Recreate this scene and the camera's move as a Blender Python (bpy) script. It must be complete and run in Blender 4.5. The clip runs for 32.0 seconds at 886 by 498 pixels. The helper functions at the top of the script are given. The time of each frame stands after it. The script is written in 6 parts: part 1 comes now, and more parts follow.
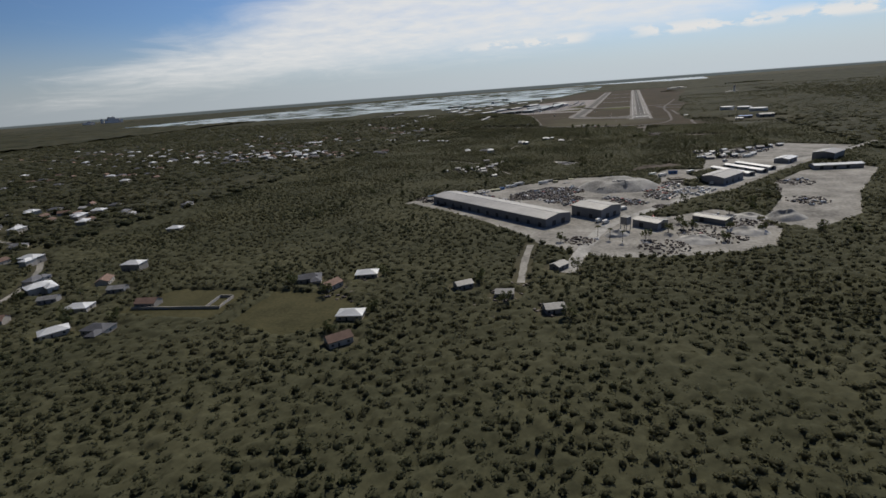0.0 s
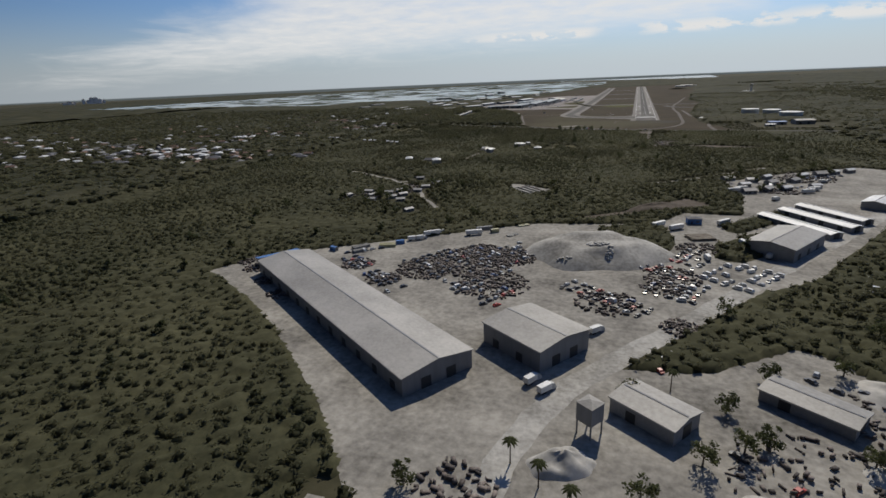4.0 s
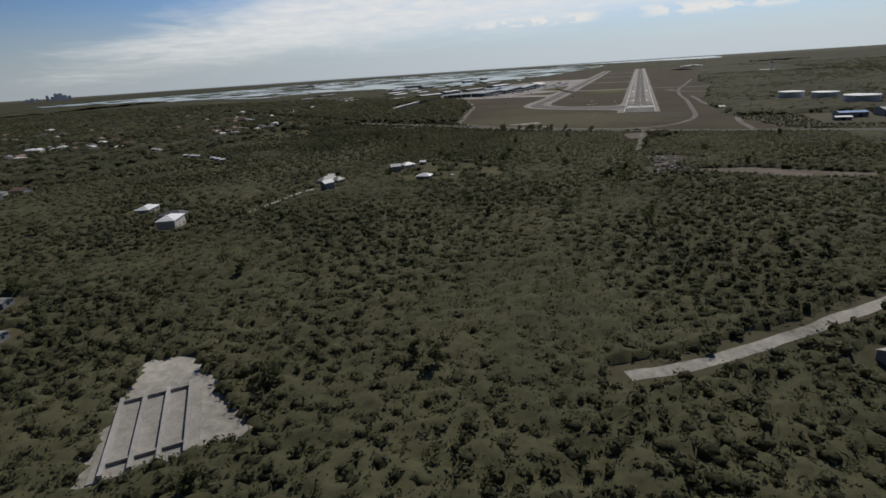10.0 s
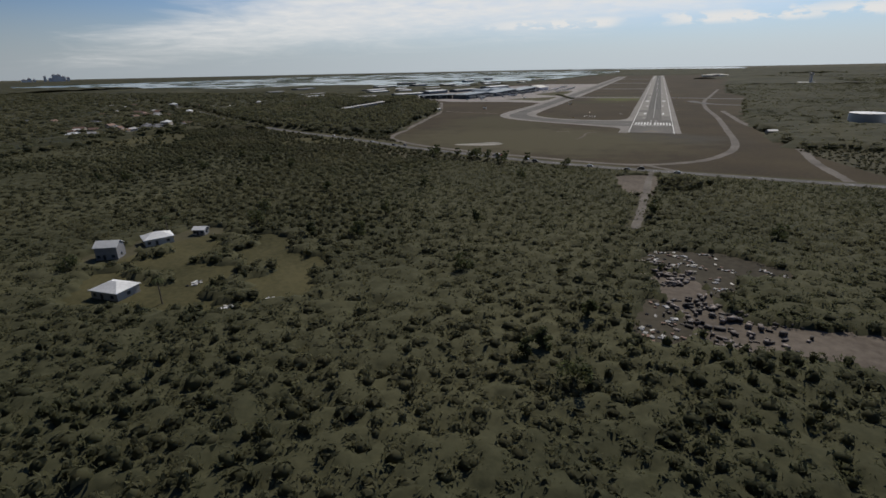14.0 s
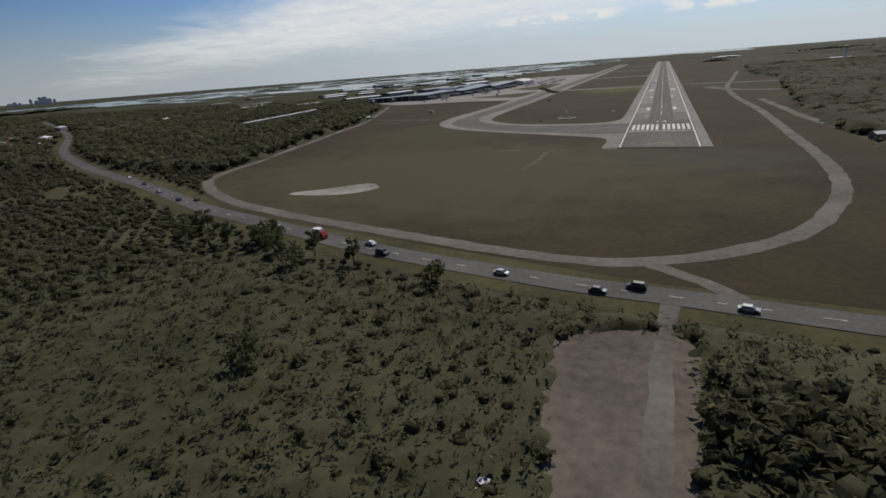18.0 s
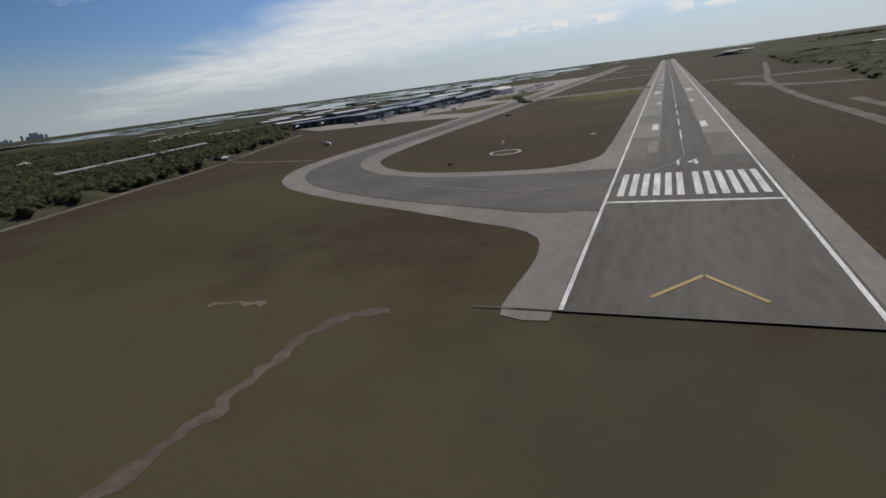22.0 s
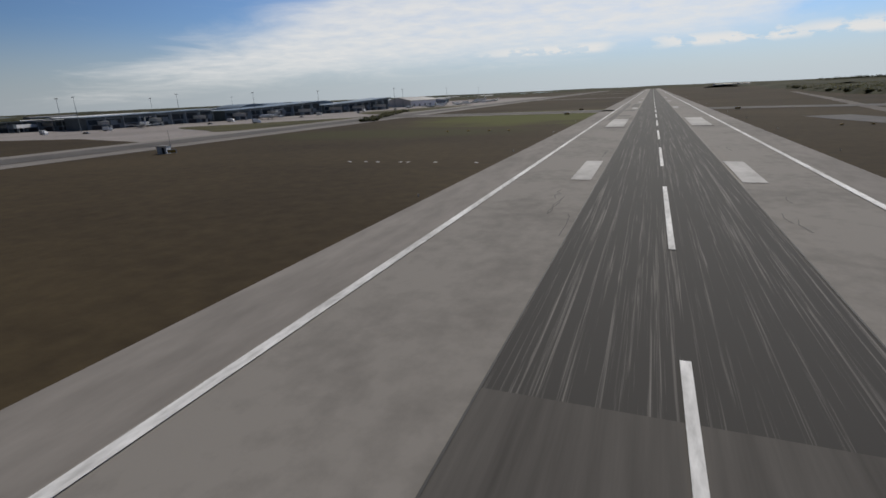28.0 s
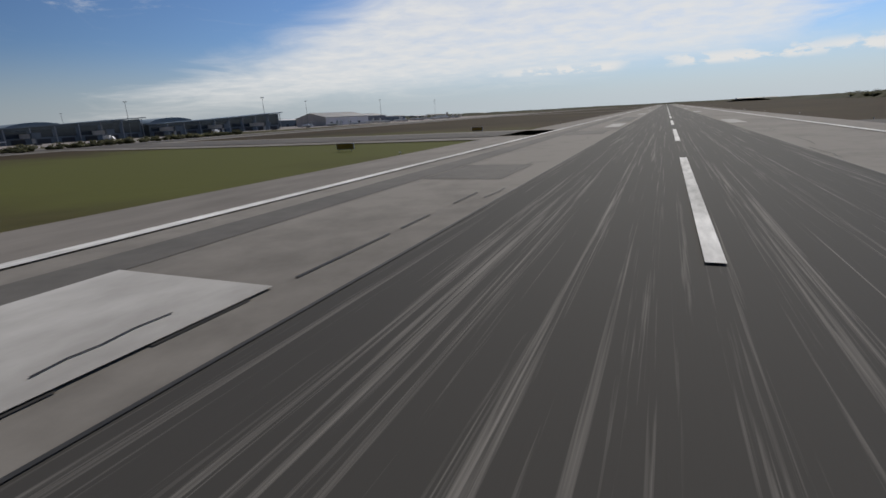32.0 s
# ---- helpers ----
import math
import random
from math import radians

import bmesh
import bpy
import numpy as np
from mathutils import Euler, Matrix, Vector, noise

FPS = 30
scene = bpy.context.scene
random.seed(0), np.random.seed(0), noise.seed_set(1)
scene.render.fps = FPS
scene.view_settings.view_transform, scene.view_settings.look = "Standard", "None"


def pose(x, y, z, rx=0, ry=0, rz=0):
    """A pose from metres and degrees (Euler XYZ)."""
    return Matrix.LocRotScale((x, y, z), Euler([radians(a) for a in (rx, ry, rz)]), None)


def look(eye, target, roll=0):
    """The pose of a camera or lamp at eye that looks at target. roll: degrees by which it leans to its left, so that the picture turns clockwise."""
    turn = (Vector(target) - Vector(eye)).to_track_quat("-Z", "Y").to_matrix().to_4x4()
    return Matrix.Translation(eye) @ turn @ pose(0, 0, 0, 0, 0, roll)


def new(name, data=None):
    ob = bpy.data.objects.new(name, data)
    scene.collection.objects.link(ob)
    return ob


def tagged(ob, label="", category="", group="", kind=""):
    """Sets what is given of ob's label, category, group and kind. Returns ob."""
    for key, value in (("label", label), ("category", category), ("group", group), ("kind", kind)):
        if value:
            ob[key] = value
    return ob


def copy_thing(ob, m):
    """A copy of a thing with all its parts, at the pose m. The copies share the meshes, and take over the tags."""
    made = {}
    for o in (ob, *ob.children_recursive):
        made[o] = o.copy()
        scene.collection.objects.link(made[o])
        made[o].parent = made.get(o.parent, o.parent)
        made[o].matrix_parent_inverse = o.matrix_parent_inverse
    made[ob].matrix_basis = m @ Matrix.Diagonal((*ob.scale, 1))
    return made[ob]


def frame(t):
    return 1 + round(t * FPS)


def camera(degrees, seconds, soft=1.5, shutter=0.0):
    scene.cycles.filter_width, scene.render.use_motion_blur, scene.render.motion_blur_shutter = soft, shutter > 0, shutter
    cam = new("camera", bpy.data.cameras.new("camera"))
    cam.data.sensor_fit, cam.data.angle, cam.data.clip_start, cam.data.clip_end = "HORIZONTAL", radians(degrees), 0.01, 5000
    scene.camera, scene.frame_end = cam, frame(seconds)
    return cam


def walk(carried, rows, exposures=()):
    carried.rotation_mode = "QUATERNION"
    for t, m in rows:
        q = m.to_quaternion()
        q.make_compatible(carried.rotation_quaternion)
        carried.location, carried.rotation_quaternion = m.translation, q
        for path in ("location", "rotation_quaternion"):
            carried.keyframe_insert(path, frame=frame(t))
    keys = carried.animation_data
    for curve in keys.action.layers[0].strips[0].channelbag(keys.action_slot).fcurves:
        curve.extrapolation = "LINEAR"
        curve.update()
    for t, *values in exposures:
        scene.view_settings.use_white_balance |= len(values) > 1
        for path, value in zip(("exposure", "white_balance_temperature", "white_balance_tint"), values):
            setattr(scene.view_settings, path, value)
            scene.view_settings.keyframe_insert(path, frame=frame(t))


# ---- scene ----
# Approach over woods and a scrapyard to an airport, then the touchdown.
# The plan is drawn in runway metres (x right, y along the runway, threshold at y = 0) and set down at the scale K.
from mathutils.bvhtree import BVHTree

K = 0.545

# ---------------------------------------------------------------- camera
cam = camera(82.37, 32.0, soft=1.6)
FLIGHT = [
    (0.0, -30.67, -1672.40, 122.28, 72.46, 4.12, 19.49),
    (0.5, -29.89, -1636.24, 120.67, 73.21, 5.10, 19.51),
    (1.0, -29.09, -1600.07, 119.04, 72.97, 4.85, 19.71),
    (1.5, -28.29, -1563.88, 117.41, 72.66, 5.00, 19.70),
    (2.0, -27.47, -1527.70, 115.78, 73.18, 4.68, 19.77),
    (2.5, -26.65, -1491.55, 114.14, 72.74, 3.67, 19.83),
    (4.5, -23.32, -1347.46, 107.51, 71.47, 2.32, 20.09),
    (5.0, -21.91, -1311.50, 105.83, 71.72, 2.40, 19.89),
    (5.5, -20.32, -1275.59, 104.12, 71.97, 3.23, 19.71),
    (6.0, -18.63, -1239.79, 102.29, 71.90, 3.65, 19.83),
    (6.5, -16.87, -1204.08, 100.26, 71.17, 3.68, 20.00),
    (7.0, -15.06, -1168.49, 98.06, 70.80, 4.09, 20.07),
    (7.5, -13.12, -1133.09, 95.75, 70.98, 3.88, 20.23),
    (8.0, -11.11, -1097.89, 93.34, 70.51, 2.26, 20.43),
    (8.5, -9.17, -1062.82, 90.84, 70.81, 2.77, 20.12),
    (9.0, -7.50, -1027.83, 88.43, 70.74, 3.99, 19.78),
    (9.5, -6.12, -992.77, 86.27, 70.64, 4.06, 19.79),
    (10.0, -4.93, -957.56, 84.40, 70.37, 3.52, 20.04),
    (10.5, -3.88, -922.37, 82.74, 70.13, 1.80, 20.32),
    (11.0, -2.98, -887.37, 81.25, 70.78, 1.90, 20.37),
    (11.5, -2.18, -852.69, 79.82, 71.01, 3.04, 20.90),
    (12.0, -1.40, -818.31, 78.37, 70.45, 2.46, 21.65),
    (12.5, -0.61, -784.17, 76.88, 70.13, 0.69, 22.03),
    (13.0, 0.09, -750.27, 75.30, 69.24, -0.06, 21.84),
    (13.5, 0.59, -716.66, 73.62, 69.51, 0.46, 21.71),
    (14.0, 0.81, -683.41, 71.86, 70.32, 1.08, 21.97),
    (14.5, 0.85, -650.37, 70.02, 70.46, 1.59, 22.42),
    (16.5, 0.42, -517.15, 62.10, 70.71, 3.25, 22.11),
    (17.0, -0.05, -484.29, 60.23, 70.91, 4.29, 22.06),
    (17.5, -0.61, -451.64, 58.37, 70.49, 4.59, 22.09),
    (18.0, -1.29, -419.22, 56.52, 70.35, 4.21, 22.18),
    (18.5, -2.08, -387.06, 54.64, 70.29, 4.27, 22.25),
    (19.0, -2.97, -355.06, 52.72, 70.85, 5.58, 22.55),
    (19.5, -3.87, -322.96, 50.71, 70.87, 5.19, 23.20),
    (20.0, -4.70, -290.41, 48.63, 71.01, 4.34, 23.57),
    (20.5, -5.45, -257.20, 46.59, 69.65, 1.83, 23.83),
    (21.0, -6.10, -223.48, 44.72, 69.62, 1.96, 23.29),
    (21.5, -6.59, -189.54, 43.00, 70.79, 4.57, 22.69),
    (22.0, -6.86, -155.73, 41.20, 71.72, 7.28, 22.57),
    (22.5, -6.87, -122.21, 39.23, 71.61, 8.15, 22.81),
    (23.0, -6.61, -89.00, 36.99, 71.32, 7.15, 23.27),
    (23.5, -6.28, -56.04, 34.45, 71.40, 6.71, 23.42),
    (24.0, -6.01, -23.21, 31.77, 71.63, 6.84, 23.21),
    (24.5, -5.68, 9.46, 29.19, 72.14, 6.61, 23.07),
    (25.0, -5.16, 41.94, 26.78, 72.07, 6.87, 22.58),
    (25.5, -4.52, 74.36, 24.59, 72.56, 5.52, 22.28),
    (26.0, -3.94, 106.62, 22.54, 72.15, 2.54, 22.14),
    (26.5, -3.57, 138.27, 20.30, 71.46, 1.57, 21.52),
    (28.5, -2.29, 260.67, 13.34, 73.62, 2.65, 21.54),
    (29.0, -2.14, 291.15, 11.83, 73.64, 1.83, 21.93),
    (29.5, -1.97, 321.75, 10.23, 73.01, 0.12, 22.26),
    (30.0, -1.74, 352.53, 8.92, 73.61, 1.97, 22.38),
    (30.5, -1.57, 383.57, 7.84, 74.41, 3.78, 22.68),
    (31.0, -1.46, 414.83, 6.86, 75.18, 4.41, 23.13),
    (31.5, -1.47, 445.98, 5.91, 74.82, 2.52, 23.27),
    (32.0, -1.46, 477.14, 5.06, 75.18, 2.91, 22.99),
]
walk(cam, [(t, pose(x * K, y * K, z * K, rx, ry, rz)) for t, x, y, z, rx, ry, rz in FLIGHT],
     exposures=[(0.0, 0.0), (32.0, 0.0)])

# ---------------------------------------------------------------- world and sun
SUN_EL, SUN_AZ = 44.0, 4.0        # degrees above the horizon; degrees to the right of the runway's line
world = bpy.data.worlds.new("sky")
scene.world = world
world.use_nodes = True
wt = world.node_tree
wt.nodes.clear()


def wnode(kind, **kw):
    n = wt.nodes.new(kind)
    for k, v in kw.items():
        setattr(n, k, v)
    return n


def wmath(op, a, b=None, c=None, clamp=False):
    n = wnode("ShaderNodeMath", operation=op, use_clamp=clamp)
    for i, v in enumerate((a, b, c)):
        if v is None:
            continue
        if isinstance(v, (int, float)):
            n.inputs[i].default_value = v
        else:
            wt.links.new(v, n.inputs[i])
    return n.outputs[0]


def wstep(v, lo, hi):
    n = wnode("ShaderNodeMapRange", interpolation_type="SMOOTHSTEP")
    wt.links.new(v, n.inputs[0])
    n.inputs[1].default_value, n.inputs[2].default_value = lo, hi
    return n.outputs[0]


sky = wnode("ShaderNodeTexSky", sky_type="NISHITA", sun_disc=False, sun_elevation=radians(SUN_EL),
            sun_rotation=radians(SUN_AZ), altitude=60.0, air_density=1.0, dust_density=0.2, ozone_density=3.0)
coord = wnode("ShaderNodeTexCoord")
sep = wnode("ShaderNodeSeparateXYZ")
wt.links.new(coord.outputs["Generated"], sep.inputs[0])
sx, sy, sz = sep.outputs[0], sep.outputs[1], sep.outputs[2]
azim = wmath("ARCTAN2", sx, sy)                 # radians, to the right of the runway's line
up = wmath("MAXIMUM", sz, 0.004)
flat = wnode("ShaderNodeCombineXYZ")            # the cloud deck, far off and nearly edge-on
wt.links.new(wmath("DIVIDE", sx, wmath("ADD", up, 0.10)), flat.inputs[0])
wt.links.new(wmath("DIVIDE", sy, wmath("ADD", up, 0.10)), flat.inputs[1])


def wnoise(vec, scale, detail, rough, dist=0.0):
    n = wnode("ShaderNodeTexNoise")
    wt.links.new(vec, n.inputs["Vector"])
    n.inputs["Scale"].default_value, n.inputs["Detail"].default_value = scale, detail
    n.inputs["Roughness"].default_value, n.inputs["Distortion"].default_value = rough, dist
    return n.outputs[0]


streak = wnoise(flat.outputs[0], 0.9, 6.0, 0.62, 0.7)
fine = wnoise(flat.outputs[0], 4.0, 5.0, 0.6, 0.3)
# broad cirrus sheet: fills the sky ahead and to the right, thins out to the left above a slanting edge
edge = wmath("SUBTRACT", wmath("MULTIPLY_ADD", azim, 0.43, 0.445), sz)
ragged = wmath("SUBTRACT", streak, 0.5)
sheet = wstep(wmath("MULTIPLY_ADD", ragged, 0.16, edge), -0.035, 0.075)
under = wmath("SUBTRACT", sz, wmath("MULTIPLY_ADD", azim, 0.050, 0.080))
low = wstep(wmath("MULTIPLY_ADD", ragged, 0.06, under), -0.032, 0.030)
right = wmath("SUBTRACT", 1.0, wstep(wmath("MULTIPLY_ADD", ragged, 0.35, azim), 0.12, 0.26))
cirrus = wmath("MULTIPLY", wmath("MULTIPLY", wmath("MULTIPLY", sheet, low), right), wmath("MULTIPLY_ADD", fine, 0.9, 0.42), clamp=True)
# a broken row of small cumulus just over the horizon
puffvec = wnode("ShaderNodeCombineXYZ")
wt.links.new(azim, puffvec.inputs[0])
wt.links.new(wmath("MULTIPLY", sz, 2.6), puffvec.inputs[1])
puff = wnoise(puffvec.outputs[0], 16.0, 5.0, 0.6)
row = wmath("MULTIPLY", wstep(sz, 0.056, 0.066), wmath("SUBTRACT", 1.0, wstep(sz, 0.070, 0.090)))
where = wnoise(puffvec.outputs[0], 3.1, 2.0, 0.5)
cumulus = wmath("MULTIPLY", wmath("MULTIPLY", row, wstep(azim, -0.42, -0.22)), wmath("MULTIPLY", wstep(puff, 0.42, 0.52), wstep(where, 0.38, 0.48)))
# thin wisps in the blue
wisp = wmath("MULTIPLY", wstep(wnoise(flat.outputs[0], 1.7, 7.0, 0.65, 1.2), 0.55, 0.78), wmath("MULTIPLY", wstep(sz, 0.12, 0.2), 0.42))
cirrus = wmath("MAXIMUM", cirrus, wisp)
cloud = wmath("MAXIMUM", wmath("MULTIPLY", cirrus, 0.92), wmath("MULTIPLY", cumulus, 0.95), clamp=True)

mix = wnode("ShaderNodeMix", data_type="RGBA")
wt.links.new(cloud, mix.inputs[0])
pale = wnode("ShaderNodeMix", data_type="RGBA")          # moist white air over the horizon
wt.links.new(wmath("MULTIPLY", wmath("SUBTRACT", 1.0, wstep(sz, -0.006, 0.145)), 0.96), pale.inputs[0])
deep = wnode("ShaderNodeMix", data_type="RGBA", blend_type="MULTIPLY")
deep.inputs[0].default_value = 1.0
deep.inputs[7].default_value = (0.74, 0.90, 1.17, 1)
wt.links.new(sky.outputs[0], deep.inputs[6])
wt.links.new(deep.outputs[2], pale.inputs[6])
pale.inputs[7].default_value = (6.35, 7.1, 7.7, 1)
side = wnode("ShaderNodeMix", data_type="RGBA", blend_type="MULTIPLY")     # sky graded by direction to suit the view, brightest right of the sun
side.inputs[0].default_value = 1.0
wt.links.new(pale.outputs[2], side.inputs[6])
wt.links.new(wmath("MULTIPLY_ADD", wmath("COSINE", wmath("SUBTRACT", azim, 0.30)), 0.46, 0.56), side.inputs[7])
wt.links.new(side.outputs[2], mix.inputs[6])
mix.inputs[7].default_value = (9.7, 9.65, 9.5, 1)
# below the horizon the land goes on, with distance haze put into its tone
land = wnode("ShaderNodeMix", data_type="RGBA")
wt.links.new(wstep(sz, -0.0078, -0.0058), land.inputs[0])
land.inputs[6].default_value = (1.25, 1.45, 1.5, 1)
wt.links.new(mix.outputs[2], land.inputs[7])
back = wnode("ShaderNodeBackground")
back.inputs[1].default_value = 0.078
wt.links.new(land.outputs[2], back.inputs[0])
out = wnode("ShaderNodeOutputWorld")
wt.links.new(back.outputs[0], out.inputs[0])

lamp = bpy.data.lights.new("sun", "SUN")
lamp.energy, lamp.angle, lamp.color = 3.1, radians(0.6), (1.0, 0.93, 0.80)
sun = new("sun", lamp)
az, el = radians(SUN_AZ), radians(SUN_EL)
toward = Vector((math.sin(az) * math.cos(el), math.cos(az) * math.cos(el), math.sin(el)))
sun.matrix_world = look(toward * 2000, (0, 0, 0))


# ---------------------------------------------------------------- materials
MATS = {}


def mat(name, base, rough=0.85, large=0.05, small=0.9, var=0.3, bump=0.25, metal=0.0, second=None, island=0.0,
        each=0.0, stretch=(1, 1, 1), spec=0.4, mid=0.45, sharp=0.14, thin=0.0):
    """A weathered surface: two sizes of noise (cycles a metre) move the colour between two tones, and relief."""
    m = bpy.data.materials.new(name)
    MATS[name] = m
    m.use_nodes = True
    nt = m.node_tree
    b = nt.nodes["Principled BSDF"]
    tc = nt.nodes.new("ShaderNodeTexCoord")
    mp = nt.nodes.new("ShaderNodeMapping")
    mp.inputs["Scale"].default_value = stretch
    nt.links.new(tc.outputs["Object"], mp.inputs[0])
    facs = []
    for s, d in ((large / K, 4.0), (small / K, 5.0)):
        n = nt.nodes.new("ShaderNodeTexNoise")
        n.inputs["Scale"].default_value, n.inputs["Detail"].default_value = s, d
        n.inputs["Roughness"].default_value = 0.6
        nt.links.new(mp.outputs[0], n.inputs["Vector"])
        facs.append(n.outputs[0])
    a = nt.nodes.new("ShaderNodeMath")
    a.operation = "MULTIPLY_ADD"
    nt.links.new(facs[0], a.inputs[0])
    a.inputs[1].default_value = 0.6
    s2 = nt.nodes.new("ShaderNodeMath")
    s2.operation = "MULTIPLY"
    nt.links.new(facs[1], s2.inputs[0])
    s2.inputs[1].default_value = 0.4
    nt.links.new(s2.outputs[0], a.inputs[2])
    ramp = nt.nodes.new("ShaderNodeMapRange")
    ramp.inputs[1].default_value, ramp.inputs[2].default_value = mid + 0.03 - sharp, mid + 0.03 + sharp
    nt.links.new(a.outputs[0], ramp.inputs[0])
    mx = nt.nodes.new("ShaderNodeMix")
    mx.data_type = "RGBA"
    nt.links.new(ramp.outputs[0], mx.inputs[0])
    lo = [c * (1 - var) for c in base]
    hi = list(second) if second else [min(0.9, c * (1 + var)) for c in base]
    mx.inputs[6].default_value, mx.inputs[7].default_value = (*lo, 1), (*hi, 1)
    col = mx.outputs[2]
    for amount, kind, slot in ((island, "ShaderNodeNewGeometry", "Random Per Island"), (each, "ShaderNodeObjectInfo", "Random")):
        if amount:
            g = nt.nodes.new(kind)
            r = nt.nodes.new("ShaderNodeMapRange")
            r.inputs[3].default_value, r.inputs[4].default_value = 1 - amount, 1 + amount
            nt.links.new(g.outputs[slot], r.inputs[0])
            v = nt.nodes.new("ShaderNodeMix")
            v.data_type, v.blend_type = "RGBA", "MULTIPLY"
            v.inputs[0].default_value = 1.0
            nt.links.new(col, v.inputs[6])
            nt.links.new(r.outputs[0], v.inputs[7])
            col = v.outputs[2]
    nt.links.new(col, b.inputs["Base Color"])
    b.inputs["Roughness"].default_value, b.inputs["Metallic"].default_value = rough, metal
    b.inputs["Specular IOR Level"].default_value = spec
    if bump:
        bp = nt.nodes.new("ShaderNodeBump")
        bp.inputs["Strength"].default_value, bp.inputs["Distance"].default_value = bump, 0.15 / max(small, 0.1) * K
        nt.links.new(a.outputs[0], bp.inputs["Height"])
        nt.links.new(bp.outputs[0], b.inputs["Normal"])
    if thin:
        tr = nt.nodes.new("ShaderNodeBsdfTranslucent")
        ms = nt.nodes.new("ShaderNodeMixShader")
        ms.inputs[0].default_value = thin
        nt.links.new(col, tr.inputs[0])
        nt.links.new(b.outputs[0], ms.inputs[1])
        nt.links.new(tr.outputs[0], ms.inputs[2])
        nt.links.new(ms.outputs[0], nt.nodes["Material Output"].inputs[0])
    return m


M_scrub = mat("scrub_ground", (0.062, 0.062, 0.036), 0.95, 0.006, 0.12, 0.35, 0.5, second=(0.096, 0.086, 0.052), spec=0.1)
M_leaf = mat("scrub_leaves", (0.096, 0.106, 0.056), 0.8, 0.010, 0.3, 0.25, 0.2, second=(0.138, 0.132, 0.075), island=0.18, spec=0.15, thin=0.6)
M_canopy = mat("far_canopy", (0.046, 0.052, 0.028), 0.95, 0.008, 0.16, 0.45, 0.8, second=(0.074, 0.070, 0.040), spec=0.1)
M_tree = mat("tree_leaves", (0.090, 0.100, 0.046), 0.8, 0.05, 0.8, 0.3, 0.2, island=0.3, spec=0.15, thin=0.5)
M_bark = mat("bark", (0.13, 0.105, 0.08), 0.9, 0.4, 4.0, 0.35, 0.4)
M_grass = mat("airfield_grass", (0.046, 0.034, 0.020), 0.95, 0.011, 0.35, 0.25, 0.35, second=(0.068, 0.051, 0.028), spec=0.1)
M_under = mat("undergrowth", (0.050, 0.055, 0.030), 0.95, 0.012, 0.55, 0.40, 0.8, second=(0.094, 0.090, 0.050), spec=0.1, sharp=0.2)
M_heap = mat("crushed_limestone", (0.29, 0.275, 0.245), 0.95, 0.05, 0.5, 0.35, 0.6, second=(0.52, 0.50, 0.46), spec=0.1)
M_boulder = mat("white_limestone_rock", (0.50, 0.48, 0.44), 0.95, 0.15, 0.8, 0.3, 0.6, second=(0.66, 0.64, 0.60), spec=0.1)
M_yellow = mat("faded_yellow_pipe", (0.46, 0.43, 0.26), 0.6, 0.2, 1.5, 0.2, 0.1, each=0.15)
M_pipe = mat("grey_steel_pipe", (0.16, 0.16, 0.155), 0.6, 0.2, 1.5, 0.25, 0.1, each=0.3)
M_lawn = mat("lawn", (0.058, 0.058, 0.026), 0.95, 0.03, 0.5, 0.35, 0.4, second=(0.098, 0.088, 0.043), spec=0.1)
M_soil = mat("bare_soil", (0.105, 0.085, 0.068), 0.95, 0.03, 0.4, 0.35, 0.5, second=(0.175, 0.147, 0.12), spec=0.1)
M_over = mat("overrun_soil", (0.056, 0.048, 0.034), 0.95, 0.02, 0.4, 0.3, 0.4, second=(0.086, 0.075, 0.056), spec=0.1)
M_gravel = mat("limestone_gravel", (0.200, 0.186, 0.163), 0.95, 0.03, 0.35, 0.42, 0.5, second=(0.42, 0.395, 0.35), spec=0.15)
M_track = mat("gravel_track", (0.135, 0.12, 0.105), 0.95, 0.04, 0.5, 0.3, 0.4, second=(0.20, 0.18, 0.158), spec=0.1)
M_pale = mat("pale_marl", (0.42, 0.40, 0.36), 0.95, 0.03, 0.4, 0.3, 0.5, second=(0.60, 0.575, 0.53), spec=0.1)
M_road = mat("road_asphalt", (0.085, 0.08, 0.076), 0.9, 0.05, 0.7, 0.25, 0.2, second=(0.13, 0.122, 0.115), spec=0.25)
M_keel = mat("runway_keel", (0.062, 0.058, 0.053), 0.85, 0.30, 1.2, 0.25, 0.12, second=(0.215, 0.200, 0.183), stretch=(5.2, 0.05, 1), spec=0.25, mid=0.575, sharp=0.075)
M_conc = mat("runway_concrete", (0.150, 0.138, 0.123), 0.9, 0.05, 0.6, 0.22, 0.15, second=(0.225, 0.208, 0.187), stretch=(1, 0.8, 1), mid=0.36, spec=0.25)
M_early = mat("runway_asphalt", (0.086, 0.078, 0.069), 0.9, 0.03, 0.5, 0.22, 0.15, second=(0.132, 0.121, 0.109), stretch=(1, 0.2, 1), spec=0.25)
M_lane = mat("worn_lane_asphalt", (0.125, 0.114, 0.103), 0.9, 0.05, 0.6, 0.22, 0.15, second=(0.180, 0.166, 0.150), stretch=(1, 0.5, 1), spec=0.25)
M_keel0 = mat("runway_keel_start", (0.072, 0.066, 0.059), 0.88, 0.08, 0.8, 0.2, 0.12, second=(0.112, 0.103, 0.093), stretch=(2.0, 0.08, 1), spec=0.25)
for nd in M_keel.node_tree.nodes:
    if nd.bl_idname == "ShaderNodeTexNoise":
        nd.inputs["Distortion"].default_value = 1.5
